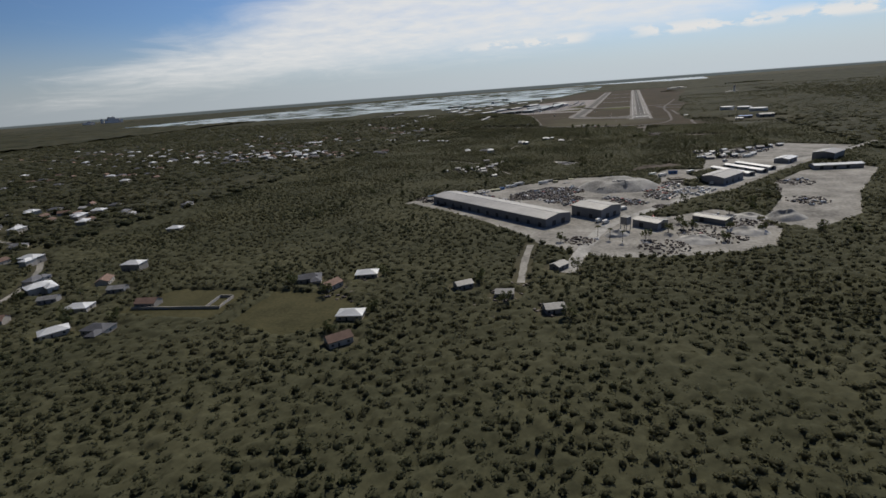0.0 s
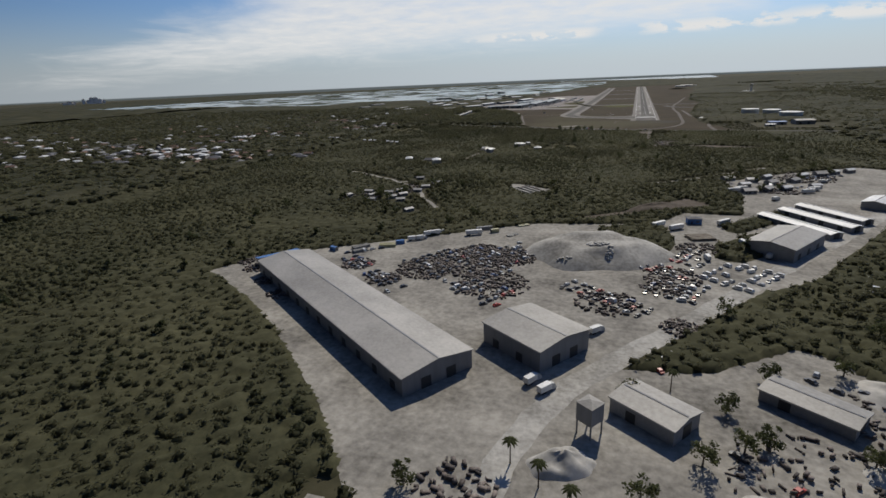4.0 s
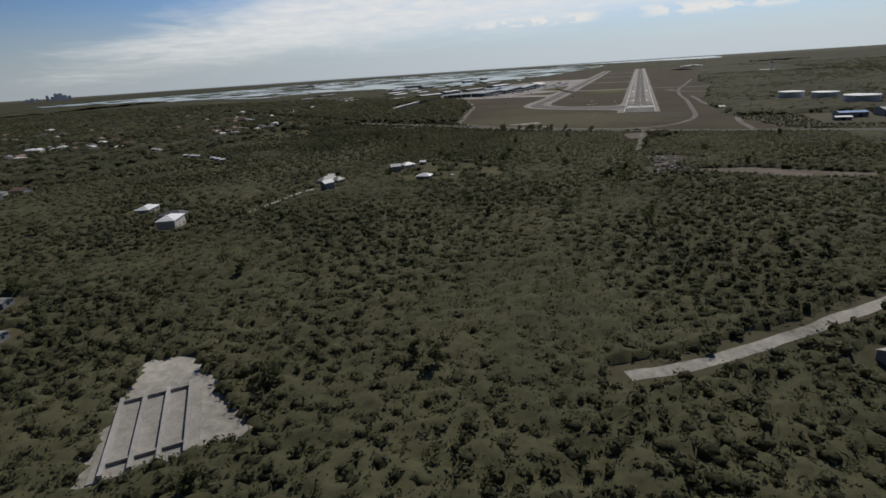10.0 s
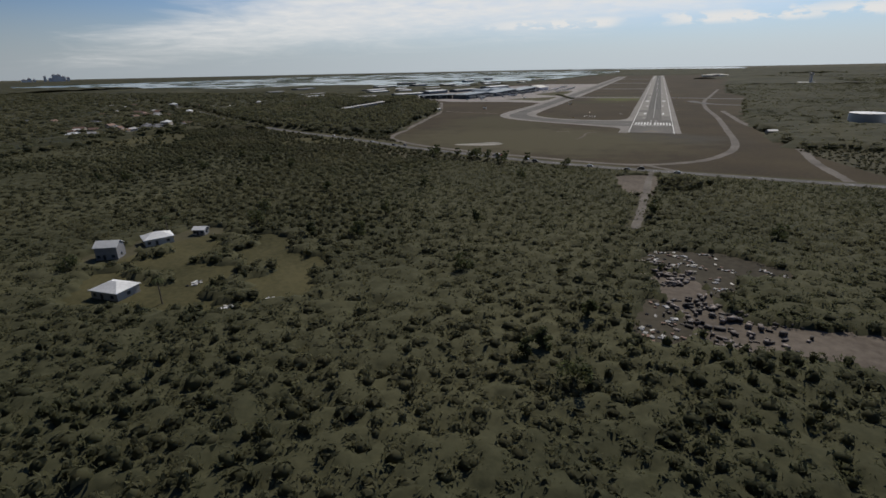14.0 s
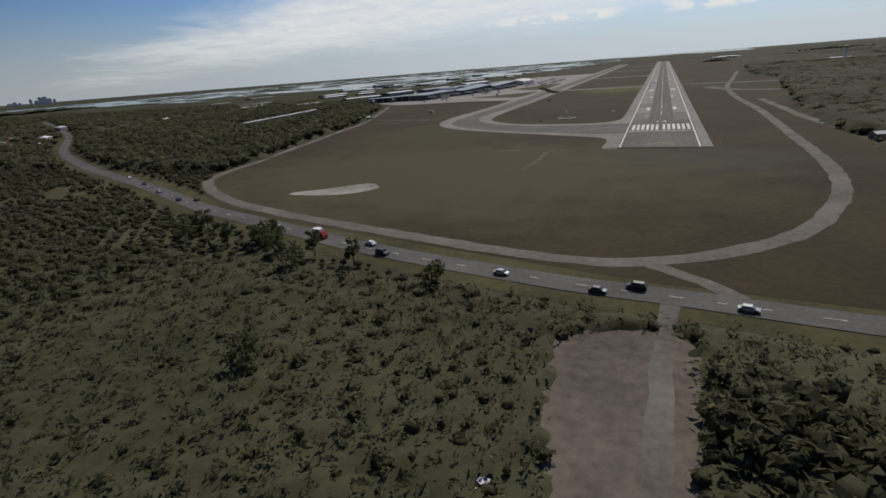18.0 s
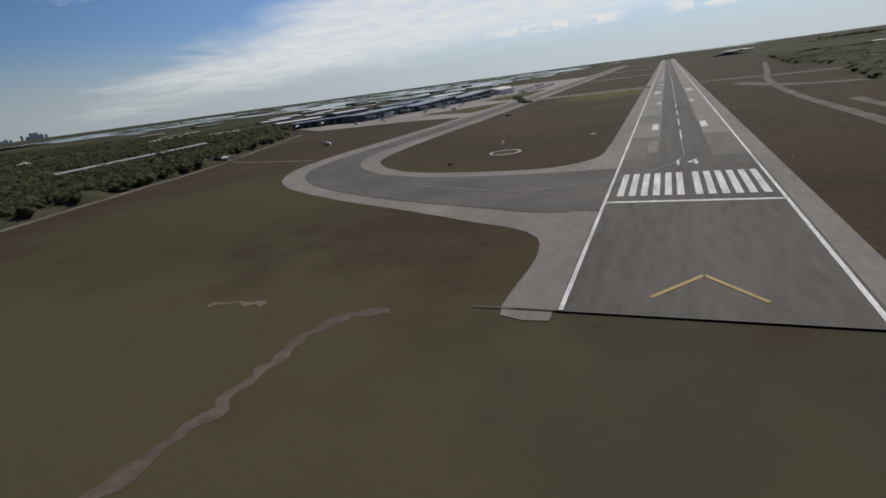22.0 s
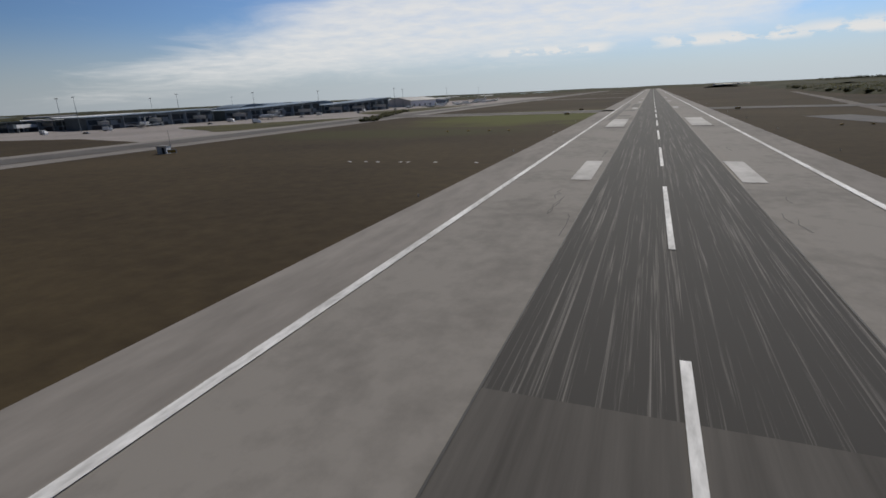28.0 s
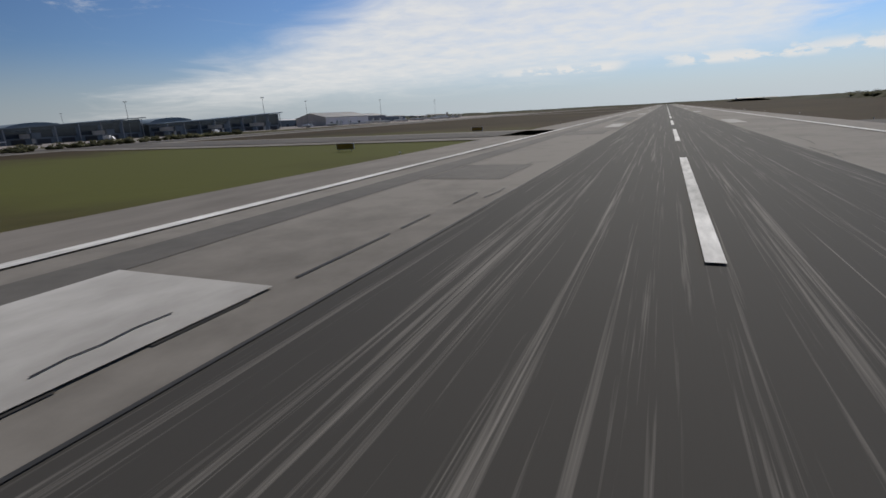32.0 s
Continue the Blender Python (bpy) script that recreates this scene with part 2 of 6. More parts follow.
M_should = mat("shoulder_concrete", (0.190, 0.173, 0.155), 0.9, 0.03, 0.5, 0.2, 0.12, stretch=(1, 0.3, 1), second=(0.255, 0.234, 0.212), spec=0.2)
M_taxi = mat("taxiway_asphalt", (0.090, 0.083, 0.075), 0.9, 0.03, 0.5, 0.25, 0.15, second=(0.128, 0.118, 0.107), spec=0.25)
M_apron = mat("apron_concrete", (0.24, 0.215, 0.20), 0.9, 0.012, 0.35, 0.2, 0.12, second=(0.31, 0.28, 0.26), spec=0.2)
M_paint = mat("runway_paint", (0.52, 0.51, 0.49), 0.8, 0.15, 1.6, 0.35, 0.1, second=(0.80, 0.79, 0.77), stretch=(1.6, 0.4, 1))
M_worn = mat("worn_runway_paint", (0.36, 0.345, 0.325), 0.85, 0.08, 0.7, 0.18, 0.1, second=(0.50, 0.485, 0.465), stretch=(0.9, 0.5, 1))
M_tarpatch = mat("tar_patch", (0.098, 0.091, 0.082), 0.85, 0.1, 0.9, 0.25, 0.1)
M_crack = mat("crack_filler", (0.03, 0.029, 0.028), 0.7, 0.2, 2.0, 0.3, 0.0)
M_water = mat("lagoon_water", (0.05, 0.085, 0.09), 0.12, 0.01, 0.25, 0.2, 0.10, spec=0.5)
M_sea = mat("sea_water", (0.03, 0.07, 0.09), 0.2, 0.004, 0.08, 0.2, 0.15, spec=0.5)
M_mangrove = mat("mangrove", (0.035, 0.042, 0.020), 0.95, 0.02, 0.2, 0.35, 0.5, spec=0.1)
M_tin = mat("weathered_tin_roof", (0.29, 0.275, 0.25), 0.55, 0.04, 0.7, 0.2, 0.1, second=(0.40, 0.38, 0.35), each=0.12)
M_shack = mat("patched_tin_roof", (0.28, 0.27, 0.255), 0.6, 0.25, 1.5, 0.3, 0.2, second=(0.48, 0.465, 0.45), each=0.5)
M_white = mat("white_roof", (0.68, 0.68, 0.67), 0.55, 0.08, 1.0, 0.2, 0.1, second=(0.82, 0.82, 0.81), each=0.1)
M_grey = mat("grey_shingle", (0.13, 0.13, 0.14), 0.85, 0.2, 2.5, 0.25, 0.3, each=0.25)
M_brown = mat("brown_shingle", (0.19, 0.12, 0.09), 0.85, 0.2, 2.5, 0.25, 0.3, each=0.25)
M_stucco = mat("stucco_wall", (0.38, 0.35, 0.31), 0.9, 0.15, 1.4, 0.15, 0.15, each=0.3)
M_block = mat("grey_block_wall", (0.24, 0.24, 0.25), 0.9, 0.1, 1.0, 0.2, 0.2, each=0.12)
M_steel = mat("sheet_steel_wall", (0.20, 0.205, 0.22), 0.6, 0.08, 1.2, 0.15, 0.1, stretch=(4, 4, 0.3), each=0.1)
M_dark = mat("dark_trim", (0.035, 0.036, 0.04), 0.6, 0.2, 2.0, 0.2, 0.0)
M_glass = mat("window_glass", (0.03, 0.04, 0.05), 0.08, 0.2, 1.0, 0.2, 0.0, spec=0.6)
M_term = mat("terminal_cladding", (0.12, 0.145, 0.165), 0.5, 0.05, 0.6, 0.25, 0.05)
M_troof = mat("terminal_roof", (0.22, 0.26, 0.28), 0.45, 0.04, 0.5, 0.15, 0.05)
M_blue = mat("blue_tarpaulin", (0.06, 0.17, 0.42), 0.6, 0.15, 1.5, 0.2, 0.2)
M_tank = mat("white_tank_steel", (0.62, 0.62, 0.60), 0.5, 0.05, 0.7, 0.12, 0.05)
M_rubber = mat("tyre_rubber", (0.02, 0.02, 0.021), 0.9, 0.5, 4.0, 0.2, 0.0)
M_pole = mat("galvanised_pole", (0.35, 0.36, 0.37), 0.45, 0.2, 2.0, 0.15, 0.0, metal=0.6)
M_orange = mat("windsock_orange", (0.70, 0.56, 0.46), 0.8, 0.3, 3.0, 0.15, 0.1)
M_amber = mat("amber_sign_face", (0.32, 0.21, 0.04), 0.7, 0.3, 3.0, 0.2, 0.0)
M_wood = mat("grey_timber", (0.22, 0.19, 0.15), 0.9, 0.3, 3.0, 0.25, 0.2)
M_rust = mat("rusty_scrap", (0.085, 0.072, 0.064), 0.8, 0.15, 1.2, 0.4, 0.3, second=(0.17, 0.14, 0.125), island=0.6)
# wall tone raised so the far hotels carry distance haze in their colour
M_tower = mat("hotel_wall", (0.74, 0.70, 0.68), 0.8, 0.02, 0.3, 0.15, 0.05)
M_slab = mat("cast_concrete", (0.25, 0.235, 0.21), 0.9, 0.15, 1.2, 0.25, 0.2)
PAINT = [mat(n, c, 0.35, 0.3, 2.0, 0.1, 0.0, spec=0.5) for n, c in (
    ("car_white", (0.75, 0.75, 0.74)), ("car_silver", (0.42, 0.43, 0.44)), ("car_dark", (0.04, 0.042, 0.05)),
    ("car_red", (0.42, 0.06, 0.04)), ("car_blue", (0.06, 0.10, 0.22)))]
M_plane = mat("aircraft_paint", (0.78, 0.78, 0.77), 0.3, 0.2, 1.5, 0.06, 0.0, spec=0.5)


def grass_patch(m, cx, cy, rx, ry, tone):
    """A patch of another tone with a ragged edge in a grass material."""
    nt = m.node_tree
    b = nt.nodes["Principled BSDF"]
    old = b.inputs["Base Color"].links[0].from_socket
    tc = nt.nodes.new("ShaderNodeTexCoord")
    mp = nt.nodes.new("ShaderNodeMapping")
    mp.inputs["Location"].default_value = (-cx / rx, -cy / ry, 0)
    mp.inputs["Scale"].default_value = (1 / (rx * K), 1 / (ry * K), 0)
    nt.links.new(tc.outputs["Object"], mp.inputs[0])
    ln = nt.nodes.new("ShaderNodeVectorMath")
    ln.operation = "LENGTH"
    nt.links.new(mp.outputs[0], ln.inputs[0])
    nz = nt.nodes.new("ShaderNodeTexNoise")
    nz.inputs["Scale"].default_value, nz.inputs["Detail"].default_value = 0.05 / K, 5.0
    nt.links.new(tc.outputs["Object"], nz.inputs["Vector"])
    ad = nt.nodes.new("ShaderNodeMath")
    ad.operation = "MULTIPLY_ADD"
    nt.links.new(nz.outputs[0], ad.inputs[0])
    ad.inputs[1].default_value = 1.1
    nt.links.new(ln.outputs["Value"], ad.inputs[2])
    mr = nt.nodes.new("ShaderNodeMapRange")
    mr.interpolation_type = "SMOOTHSTEP"
    mr.inputs[1].default_value, mr.inputs[2].default_value = 1.75, 1.0
    nt.links.new(ad.outputs[0], mr.inputs[0])
    mx = nt.nodes.new("ShaderNodeMix")
    mx.data_type = "RGBA"
    nt.links.new(mr.outputs[0], mx.inputs[0])
    nt.links.new(old, mx.inputs[6])
    mx.inputs[7].default_value = (*tone, 1)
    nt.links.new(mx.outputs[2], b.inputs["Base Color"])


grass_patch(M_grass, -70, 545, 70, 92, (0.086, 0.090, 0.025))
grass_patch(M_grass, 5, -112, 78, 46, (0.060, 0.053, 0.043))
grass_patch(M_grass, -110, 430, 70, 30, (0.054, 0.050, 0.021))
grass_patch(M_grass, -120, -150, 165, 120, (0.080, 0.070, 0.038))
grass_patch(M_grass, -190, 20, 90, 110, (0.066, 0.057, 0.029))


# ---------------------------------------------------------------- plan warp fitted to the camera's view
BEND_X = (-3.1, 47.0, 13.3, -19.8, -38.1, -6.1, -7.5, -12.3, -3.8, -19.4)
BEND_Y = (5.9, -27.5, 17.8, 11.0, -43.1, -73.9, -5.0, -0.2, -12.0, 18.2)


def at(x, y):
    """From the sketch plan to one warped to fit the camera's view, both in runway metres; beyond the airfield's near
    half they agree.
    """
    u, v = min(max(x, -900), 300) / 400, (min(max(y, -1420), 560) + 400) / 1000
    terms = (1, u, v, u * u, u * v, v * v, u * u * v, u * v * v, v ** 3, u * v ** 3)
    fade = 1 - min(max((y - 250) / 400, 0), 1)
    return x + fade * sum(c * q for c, q in zip(BEND_X, terms)), y + fade * sum(c * q for c, q in zip(BEND_Y, terms))


def sited(places):
    return [(*at(p[0], p[1]), *p[2:]) for p in places]


def growth(x, y):
    """How much larger a stretch of ground is on the view-fitted plan."""
    (a, b), (c, d), (e, f) = at(x, y), at(x + 20, y), at(x, y + 20)
    return math.sqrt(abs((c - a) * (f - b) - (d - b) * (e - a)) / 400)


# ---------------------------------------------------------------- mesh helpers (runway metres in, scaled out)
def mesh(name, verts, faces, material):
    me = bpy.data.meshes.new(name)
    me.from_pydata((np.asarray(verts, float).reshape(-1, 3) * K).tolist(), [], [tuple(map(int, f)) for f in faces])
    me.materials.append(material)
    me.update()
    return me


def soup(name, verts, tris, material):
    """A big triangle mesh straight from arrays."""
    me = bpy.data.meshes.new(name)
    v, f = (np.asarray(verts, np.float32).reshape(-1, 3) * K), np.asarray(tris, np.int32).reshape(-1, 3)
    me.vertices.add(len(v))
    me.vertices.foreach_set("co", v.ravel())
    me.loops.add(f.size)
    me.loops.foreach_set("vertex_index", f.ravel())
    me.polygons.add(len(f))
    me.polygons.foreach_set("loop_start", np.arange(0, f.size, 3, dtype=np.int32))
    me.update(calc_edges=True)
    me.materials.append(material)
    return me


def thing(name, label, category, group="", x=0.0, y=0.0, z=0.0, turn=0.0):
    e = new(name)
    e.empty_display_size = 0.3
    if x or y:
        x, y = at(x, y)
    e.matrix_basis = pose(x * K, y * K, z * K, 0, 0, turn)
    return tagged(e, label, category, group)


def part(name, geo, material, parent, label=""):
    ob = new(name, mesh(name, geo[0], geo[1], material))
    ob.parent = parent
    return tagged(ob, label)


def sheet_ob(name, geo, material, label, category, kind="structure"):
    return tagged(new(name, mesh(name, geo[0], geo[1], material)), label, category, "", kind)


def spot(x, y, turn=0.0, z=0.0):
    return pose(x * K, y * K, z * K, 0, 0, turn)


def merge(*geos):
    vs, fs, n = [], [], 0
    for v, f in geos:
        vs += [tuple(p) for p in v]
        fs += [tuple(i + n for i in q) for q in f]
        n += len(v)
    return vs, fs


def moved(geo, x=0.0, y=0.0, z=0.0, turn=0.0):
    c, s = math.cos(radians(turn)), math.sin(radians(turn))
    return [(a * c - b * s + x, a * s + b * c + y, e + z) for a, b, e in geo[0]], geo[1]


def box(x0, x1, y0, y1, z0, z1):
    v = [(x, y, z) for z in (z0, z1) for y in (y0, y1) for x in (x0, x1)]
    return v, [(0, 2, 3, 1), (4, 5, 7, 6), (0, 1, 5, 4), (2, 6, 7, 3), (0, 4, 6, 2), (1, 3, 7, 5)]


def cbox(w, d, h, x=0.0, y=0.0, z=0.0):
    return box(x - w / 2, x + w / 2, y - d / 2, y + d / 2, z, z + h)


def gable(w, d, h, rise, over=0.4, thick=0.25):
    """Ridge along x."""
    a, b = w / 2 + over, d / 2 + over
    v = []
    for t in (0.0, thick):
        for x in (-a, a):
            v += [(x, -b, h + t - over * rise / (d / 2)), (x, 0, h + rise + t), (x, b, h + t - over * rise / (d / 2))]
    f = [(0, 3, 4, 1), (1, 4, 5, 2), (6, 7, 10, 9), (7, 8, 11, 10), (0, 1, 7, 6), (1, 2, 8, 7), (3, 9, 10, 4), (4, 10, 11, 5),
         (0, 6, 9, 3), (2, 5, 11, 8)]
    return v, f


def gable_walls(w, d, h, rise):
    a, b = w / 2, d / 2
    v = [(-a, -b, 0), (a, -b, 0), (a, b, 0), (-a, b, 0), (-a, -b, h), (a, -b, h), (a, b, h), (-a, b, h), (-a, 0, h + rise), (a, 0, h + rise)]
    return v, [(0, 1, 5, 4), (2, 3, 7, 6), (1, 2, 6, 9, 5), (3, 0, 4, 8, 7), (4, 5, 9, 8), (6, 7, 8, 9), (0, 3, 2, 1)]


def hip(w, d, h, rise, over=0.5):
    a, b = w / 2 + over, d / 2 + over
    r = max(a - b, 0.3)
    v = [(-a, -b, h), (a, -b, h), (a, b, h), (-a, b, h), (-r, 0, h + rise), (r, 0, h + rise), (-a, -b, h - 0.2), (a, -b, h - 0.2), (a, b, h - 0.2), (-a, b, h - 0.2)]
    return v, [(0, 1, 5, 4), (1, 2, 5), (2, 3, 4, 5), (3, 0, 4), (6, 7, 1, 0), (7, 8, 2, 1), (8, 9, 3, 2), (9, 6, 0, 3), (9, 8, 7, 6)]


def rod(r, z0, z1, x=0.0, y=0.0, n=8, r2=None):
    r2 = r if r2 is None else r2
    v = [(x + q * math.cos(2 * math.pi * i / n), y + q * math.sin(2 * math.pi * i / n), z) for z, q in ((z0, r), (z1, r2)) for i in range(n)]
    return v, [(i, (i + 1) % n, n + (i + 1) % n, n + i) for i in range(n)] + [tuple(range(n - 1, -1, -1)), tuple(range(n, 2 * n))]


def lathe_y(profile, n=10):
    """A body of revolution along y from (y, radius, z-offset) rows."""
    v, f = [], []
    for y, r, z in profile:
        v += [(r * math.cos(2 * math.pi * i / n), y, z + r * math.sin(2 * math.pi * i / n)) for i in range(n)]
    for k in range(len(profile) - 1):
        f += [(k * n + i, k * n + (i + 1) % n, (k + 1) * n + (i + 1) % n, (k + 1) * n + i) for i in range(n)]
    return v, f + [tuple(range(n)), tuple(range(len(v) - 1, len(v) - n - 1, -1))]


def smooth(points, step=6.0, closed=False):
    """A Catmull-Rom line through the points."""
    p = [np.array(q, float) for q in points]
    n = len(p)
    get = (lambda i: p[i % n]) if closed else (lambda i: p[min(max(i, 0), n - 1)])
    res = []
    for i in range(n if closed else n - 1):
        a, b, c, d = get(i - 1), get(i), get(i + 1), get(i + 2)
        m = max(2, int(np.linalg.norm(c - b) / step))
        for j in range(m):
            t = j / m
            res.append(0.5 * (2 * b + (c - a) * t + (2 * a - 5 * b + 4 * c - d) * t * t + (3 * b - a - 3 * c + d) * t ** 3))
    if not closed:
        res.append(p[-1])
    return np.array(res)


def ribbon(points, width, z, thick=0.0, step=6.0, raw=False, ragged=0.0):
    c = np.array(points, float) if raw else smooth(points, step)
    t = np.gradient(c, axis=0)
    t /= np.linalg.norm(t, axis=1)[:, None]
    nrm = np.c_[-t[:, 1], t[:, 0]]
    rng = np.random.default_rng(5)
    w = np.asarray(width, float) / 2 + rng.uniform(-1, 1, (len(c), 2)) * ragged
    w = np.broadcast_to(w, (len(c), 2))
    left, right = c + nrm * w[:, :1], c - nrm * w[:, 1:]
    v = [(*a, z) for a in left] + [(*a, z) for a in right]
    n = len(c)
    f = [(i, n + i, n + i + 1, i + 1) for i in range(n - 1)]
    return v, f


def poly(points, z, closed_smooth=False, step=6.0):
    q = smooth(points, step, True) if closed_smooth else np.array(points, float)
    bm = bmesh.new()
    vs = [bm.verts.new((a, b, z)) for a, b in q]
    bm.faces.new(vs)
    bmesh.ops.triangulate(bm, faces=bm.faces[:])
    bmesh.ops.recalc_face_normals(bm, faces=bm.faces[:])
    res = [tuple(v.co) for v in bm.verts], [tuple(v.index for v in f.verts) for f in bm.faces]
    bm.verts.index_update()
    res = [tuple(v.co) for v in bm.verts], [tuple(v.index for v in f.verts) for f in bm.faces]
    flip = sum(f.normal.z for f in bm.faces) < 0
    bm.free()
    return (res[0], [tuple(reversed(f)) for f in res[1]]) if flip else res


def inside(px, py, pts):
    q = np.array(pts, float)
    r = np.zeros(px.shape, bool)
    j = len(q) - 1
    for i in range(len(q)):
        (xi, yi), (xj, yj) = q[i], q[j]
        hit = ((yi > py) != (yj > py)) & (px < (xj - xi) * (py - yi) / (yj - yi + 1e-12) + xi)
        r ^= hit
        j = i
    return r


# ---------------------------------------------------------------- the plan
RUNWAY_END = 2950.0
AIRFIELD = [(-262, -190), (-284, -150), (-289, -115), (-300, -71), (-312, -15), (-332, 70), (-350, 150), (-440, 372), (-520, 440), (-560, 520),
            (-640, 700), (-640, 1000), (-560, 1250), (-520, 1800), (-420, 3100), (400, 3150), (300, 2000), (200, 1200), (165, 800), (185, 620), (150, 420),
            (112, 100), (108, -40), (118, -180), (150, -301), (60, -294), (0, -288), (-65, -273), (-147, -254), (-200, -236), (-245, -208)]
HIGHWAY = [(-1500, 450), (-900, 130), (-620, -50), (-450, -138), (-330, -187), (-270, -212), (-208, -240), (-144, -261), (-92, -278), (-27, -292), (7, -296),
           (54, -302), (200, -318), (600, -360), (1500, -420)]
YARD = [(-214, -1118), (-204, -1094), (-178, -1066), (-135, -1032), (-98, -1000), (-66, -976), (-20, -966), (10, -955), (24, -925), (60, -925),
        (70, -860), (62, -800), (120, -745), (190, -700), (260, -740), (200, -850), (130, -950), (84, -1030), (60, -1075), (25, -1110), (60, -1130), (84, -1180),
        (72, -1225), (40, -1245), (-20, -1262), (-60, -1240), (-90, -1205), (-140, -1162), (-190, -1130)]
EAST_YARD = [(104, -1080), (76, -1160), (100, -1185), (140, -1140), (165, -1060), (222, -930), (196, -896), (150, -945), (112, -1012)]
WEDGE = [(-16, -1158), (14, -1118), (48, -1072), (84, -1040), (92, -1060), (56, -1118), (20, -1150)]
LAWNS = [[(-330, -250), (-290, -235), (-262, -262), (-310, -290)]]
CLEAR = [[(-120, -846), (-110, -838), (-70, -862), (-92, -890)],
         [(-50, -958), (-10, -925), (30, -875), (48, -900), (5, -925), (-30, -955)],
         [(-252, -1362), (-205, -1352), (-196, -1392), (-255, -1402)],
         [(-190, -1350), (-150, -1345), (-120, -1372), (-150, -1400), (-185, -1395)]]
BARE = [[(-506, 70), (-448, 70), (-470, 288), (-528, 288)], [(180, -260), (320, -260), (320, -140), (180, -140)], [(205, 70), (310, 70), (310, 160), (205, 160)]]
LAGOON = [(-3300, 1150), (-2600, 1230), (-2000, 1200), (-1450, 1060), (-1050, 1150), (-780, 1380), (-660, 1750), (-500, 2350), (-480, 3200), (-350, 4300), (-380, 6000),
          (-1500, 6600), (-3000, 6300), (-3900, 4600), (-3900, 3300), (-4200, 2200), (-4300, 1600)]
ROADS = {
         "left": [(-520, -690), (-440, -660), (-395, -600), (-360, -560), (-330, -540)],
         "yard": [(-40, -1290), (-36, -1245), (-24, -1180), (16, -1112), (66, -1030), (120, -945), (172, -858), (212, -820), (300, -700)],
                  "sub_a": [(-760, -1180), (-640, -1140), (-560, -1060)],
         "sub_b": [(-950, -850), (-800, -790), (-640, -730), (-560, -700)], "sub_c": [(-700, -640), (-660, -740), (-600, -860)],
         "sub_d": [(-1350, -700), (-1150, -610), (-950, -560)], 
         "sub_f": [(-330, -1440), (-360, -1380), (-430, -1330), (-560, -1300), (-700, -1290)],
         "path": [(-62, -1310), (-67, -1275), (-70, -1238)],
         "right": [(112, -712), (83, -742), (31, -795), (6, -814)]}

YARD, EAST_YARD, WEDGE = sited(YARD), sited(EAST_YARD), sited(WEDGE)
LAWNS, CLEAR, BARE = [sited(q) for q in LAWNS], [sited(q) for q in CLEAR], [sited(q) for q in BARE]
LAWNS.append([(-192, -568), (-196, -535), (-182, -512), (-157, -504), (-128, -514), (-104, -536), (-102, -560), (-112, -572), (-131, -579), (-150, -588), (-176, -592)])
LAWNS.append([(-575, -290), (-578, -205), (-496, -228), (-470, -300), (-520, -335)])
ROADS = {k: sited(v) for k, v in ROADS.items()}
ROADS["settle"] = [(-369, -800), (-335, -818), (-311, -834), (-290, -846), (-275, -860), (-258, -872), (-242, -888), (-226, -910), (-215, -932), (-200, -950), (-187, -968)]
ROADS["sub_e"] = [(-613, -289), (-607, -228), (-573, -196)]
ROADS["drive"] = [(-249, -690), (-248, -651), (-247, -631), (-243, -622)]
ROADS["spur"] = [(-275, -860), (-262, -852), (-250, -852)]
ISLES = [[(-44, -1008), (-22, -990), (-4, -984), (4, -1006), (6, -1034), (-4, -1062), (-18, -1050), (-34, -1030)],
         [(30, -1032), (52, -1006), (70, -994), (76, -1010), (60, -1040), (40, -1062), (28, -1056)],
         [(40, -986), (58, -962), (84, -936), (88, -950), (66, -980), (48, -1000)]]
FARM_TRACK = [(4, -300), (2.5, -317), (1.6, -358), (0.6, -381), (-0.6, -418), (-1.5, -443)]
CLEAR.append([(-19, -322), (-6, -314), (8, -318), (8, -345), (4, -376), (-8, -374), (-16, -352)])
CLEAR.append([(6, -501), (9, -493), (16, -494), (22, -502), (26, -520), (33, -528), (49, -527), (79, -522), (150, -540), (146, -556), (95, -560), (47, -544), (23, -548), (15, -531), (10, -517)])
CLEAR.append([(0, -490), (4, -476), (12, -470), (32, -467), (52, -480), (52, -490), (34, -490), (33, -510), (26, -512), (22, -502), (16, -494), (8, -492)])
CLEAR.append([(4, -520), (11, -522), (18, -540), (14, -550), (2, -550)])


def open_ground(px, py, pad=0.0):
    """True where no wood grows."""
    r = inside(px, py, AIRFIELD) | (inside(px, py, YARD) & ~inside(px, py, WEDGE) & ~np.any([inside(px, py, q) for q in ISLES], axis=0)) | inside(px, py, LAGOON) | inside(px, py, EAST_YARD)
    clump = np.sin(px * 0.21 + 1) + np.sin(py * 0.27) + np.sin((px + py) * 0.13) + 0.6 * np.sin(px * 0.53 - py * 0.41)
    for q in LAWNS:
        r |= inside(px, py, q) & (clump > -0.75)
    for q in CLEAR + BARE:
        r |= inside(px, py, q)
    for line, w in [(HIGHWAY, 12.0), (FARM_TRACK, 3.0)] + [(v, 5.0) for v in ROADS.values()]:
        c = smooth(line, 8.0)
        lo, hi = c.min(0) - 30, c.max(0) + 30
        near = np.nonzero((px > lo[0]) & (px < hi[0]) & (py > lo[1]) & (py < hi[1]))[0]
        for s in range(0, len(near), 4000):
            k = near[s:s + 4000]
            d = ((px[k, None] - c[None, :, 0]) ** 2 + (py[k, None] - c[None, :, 1]) ** 2).min(1)
            r[k] |= d < (w + pad) ** 2
    return r


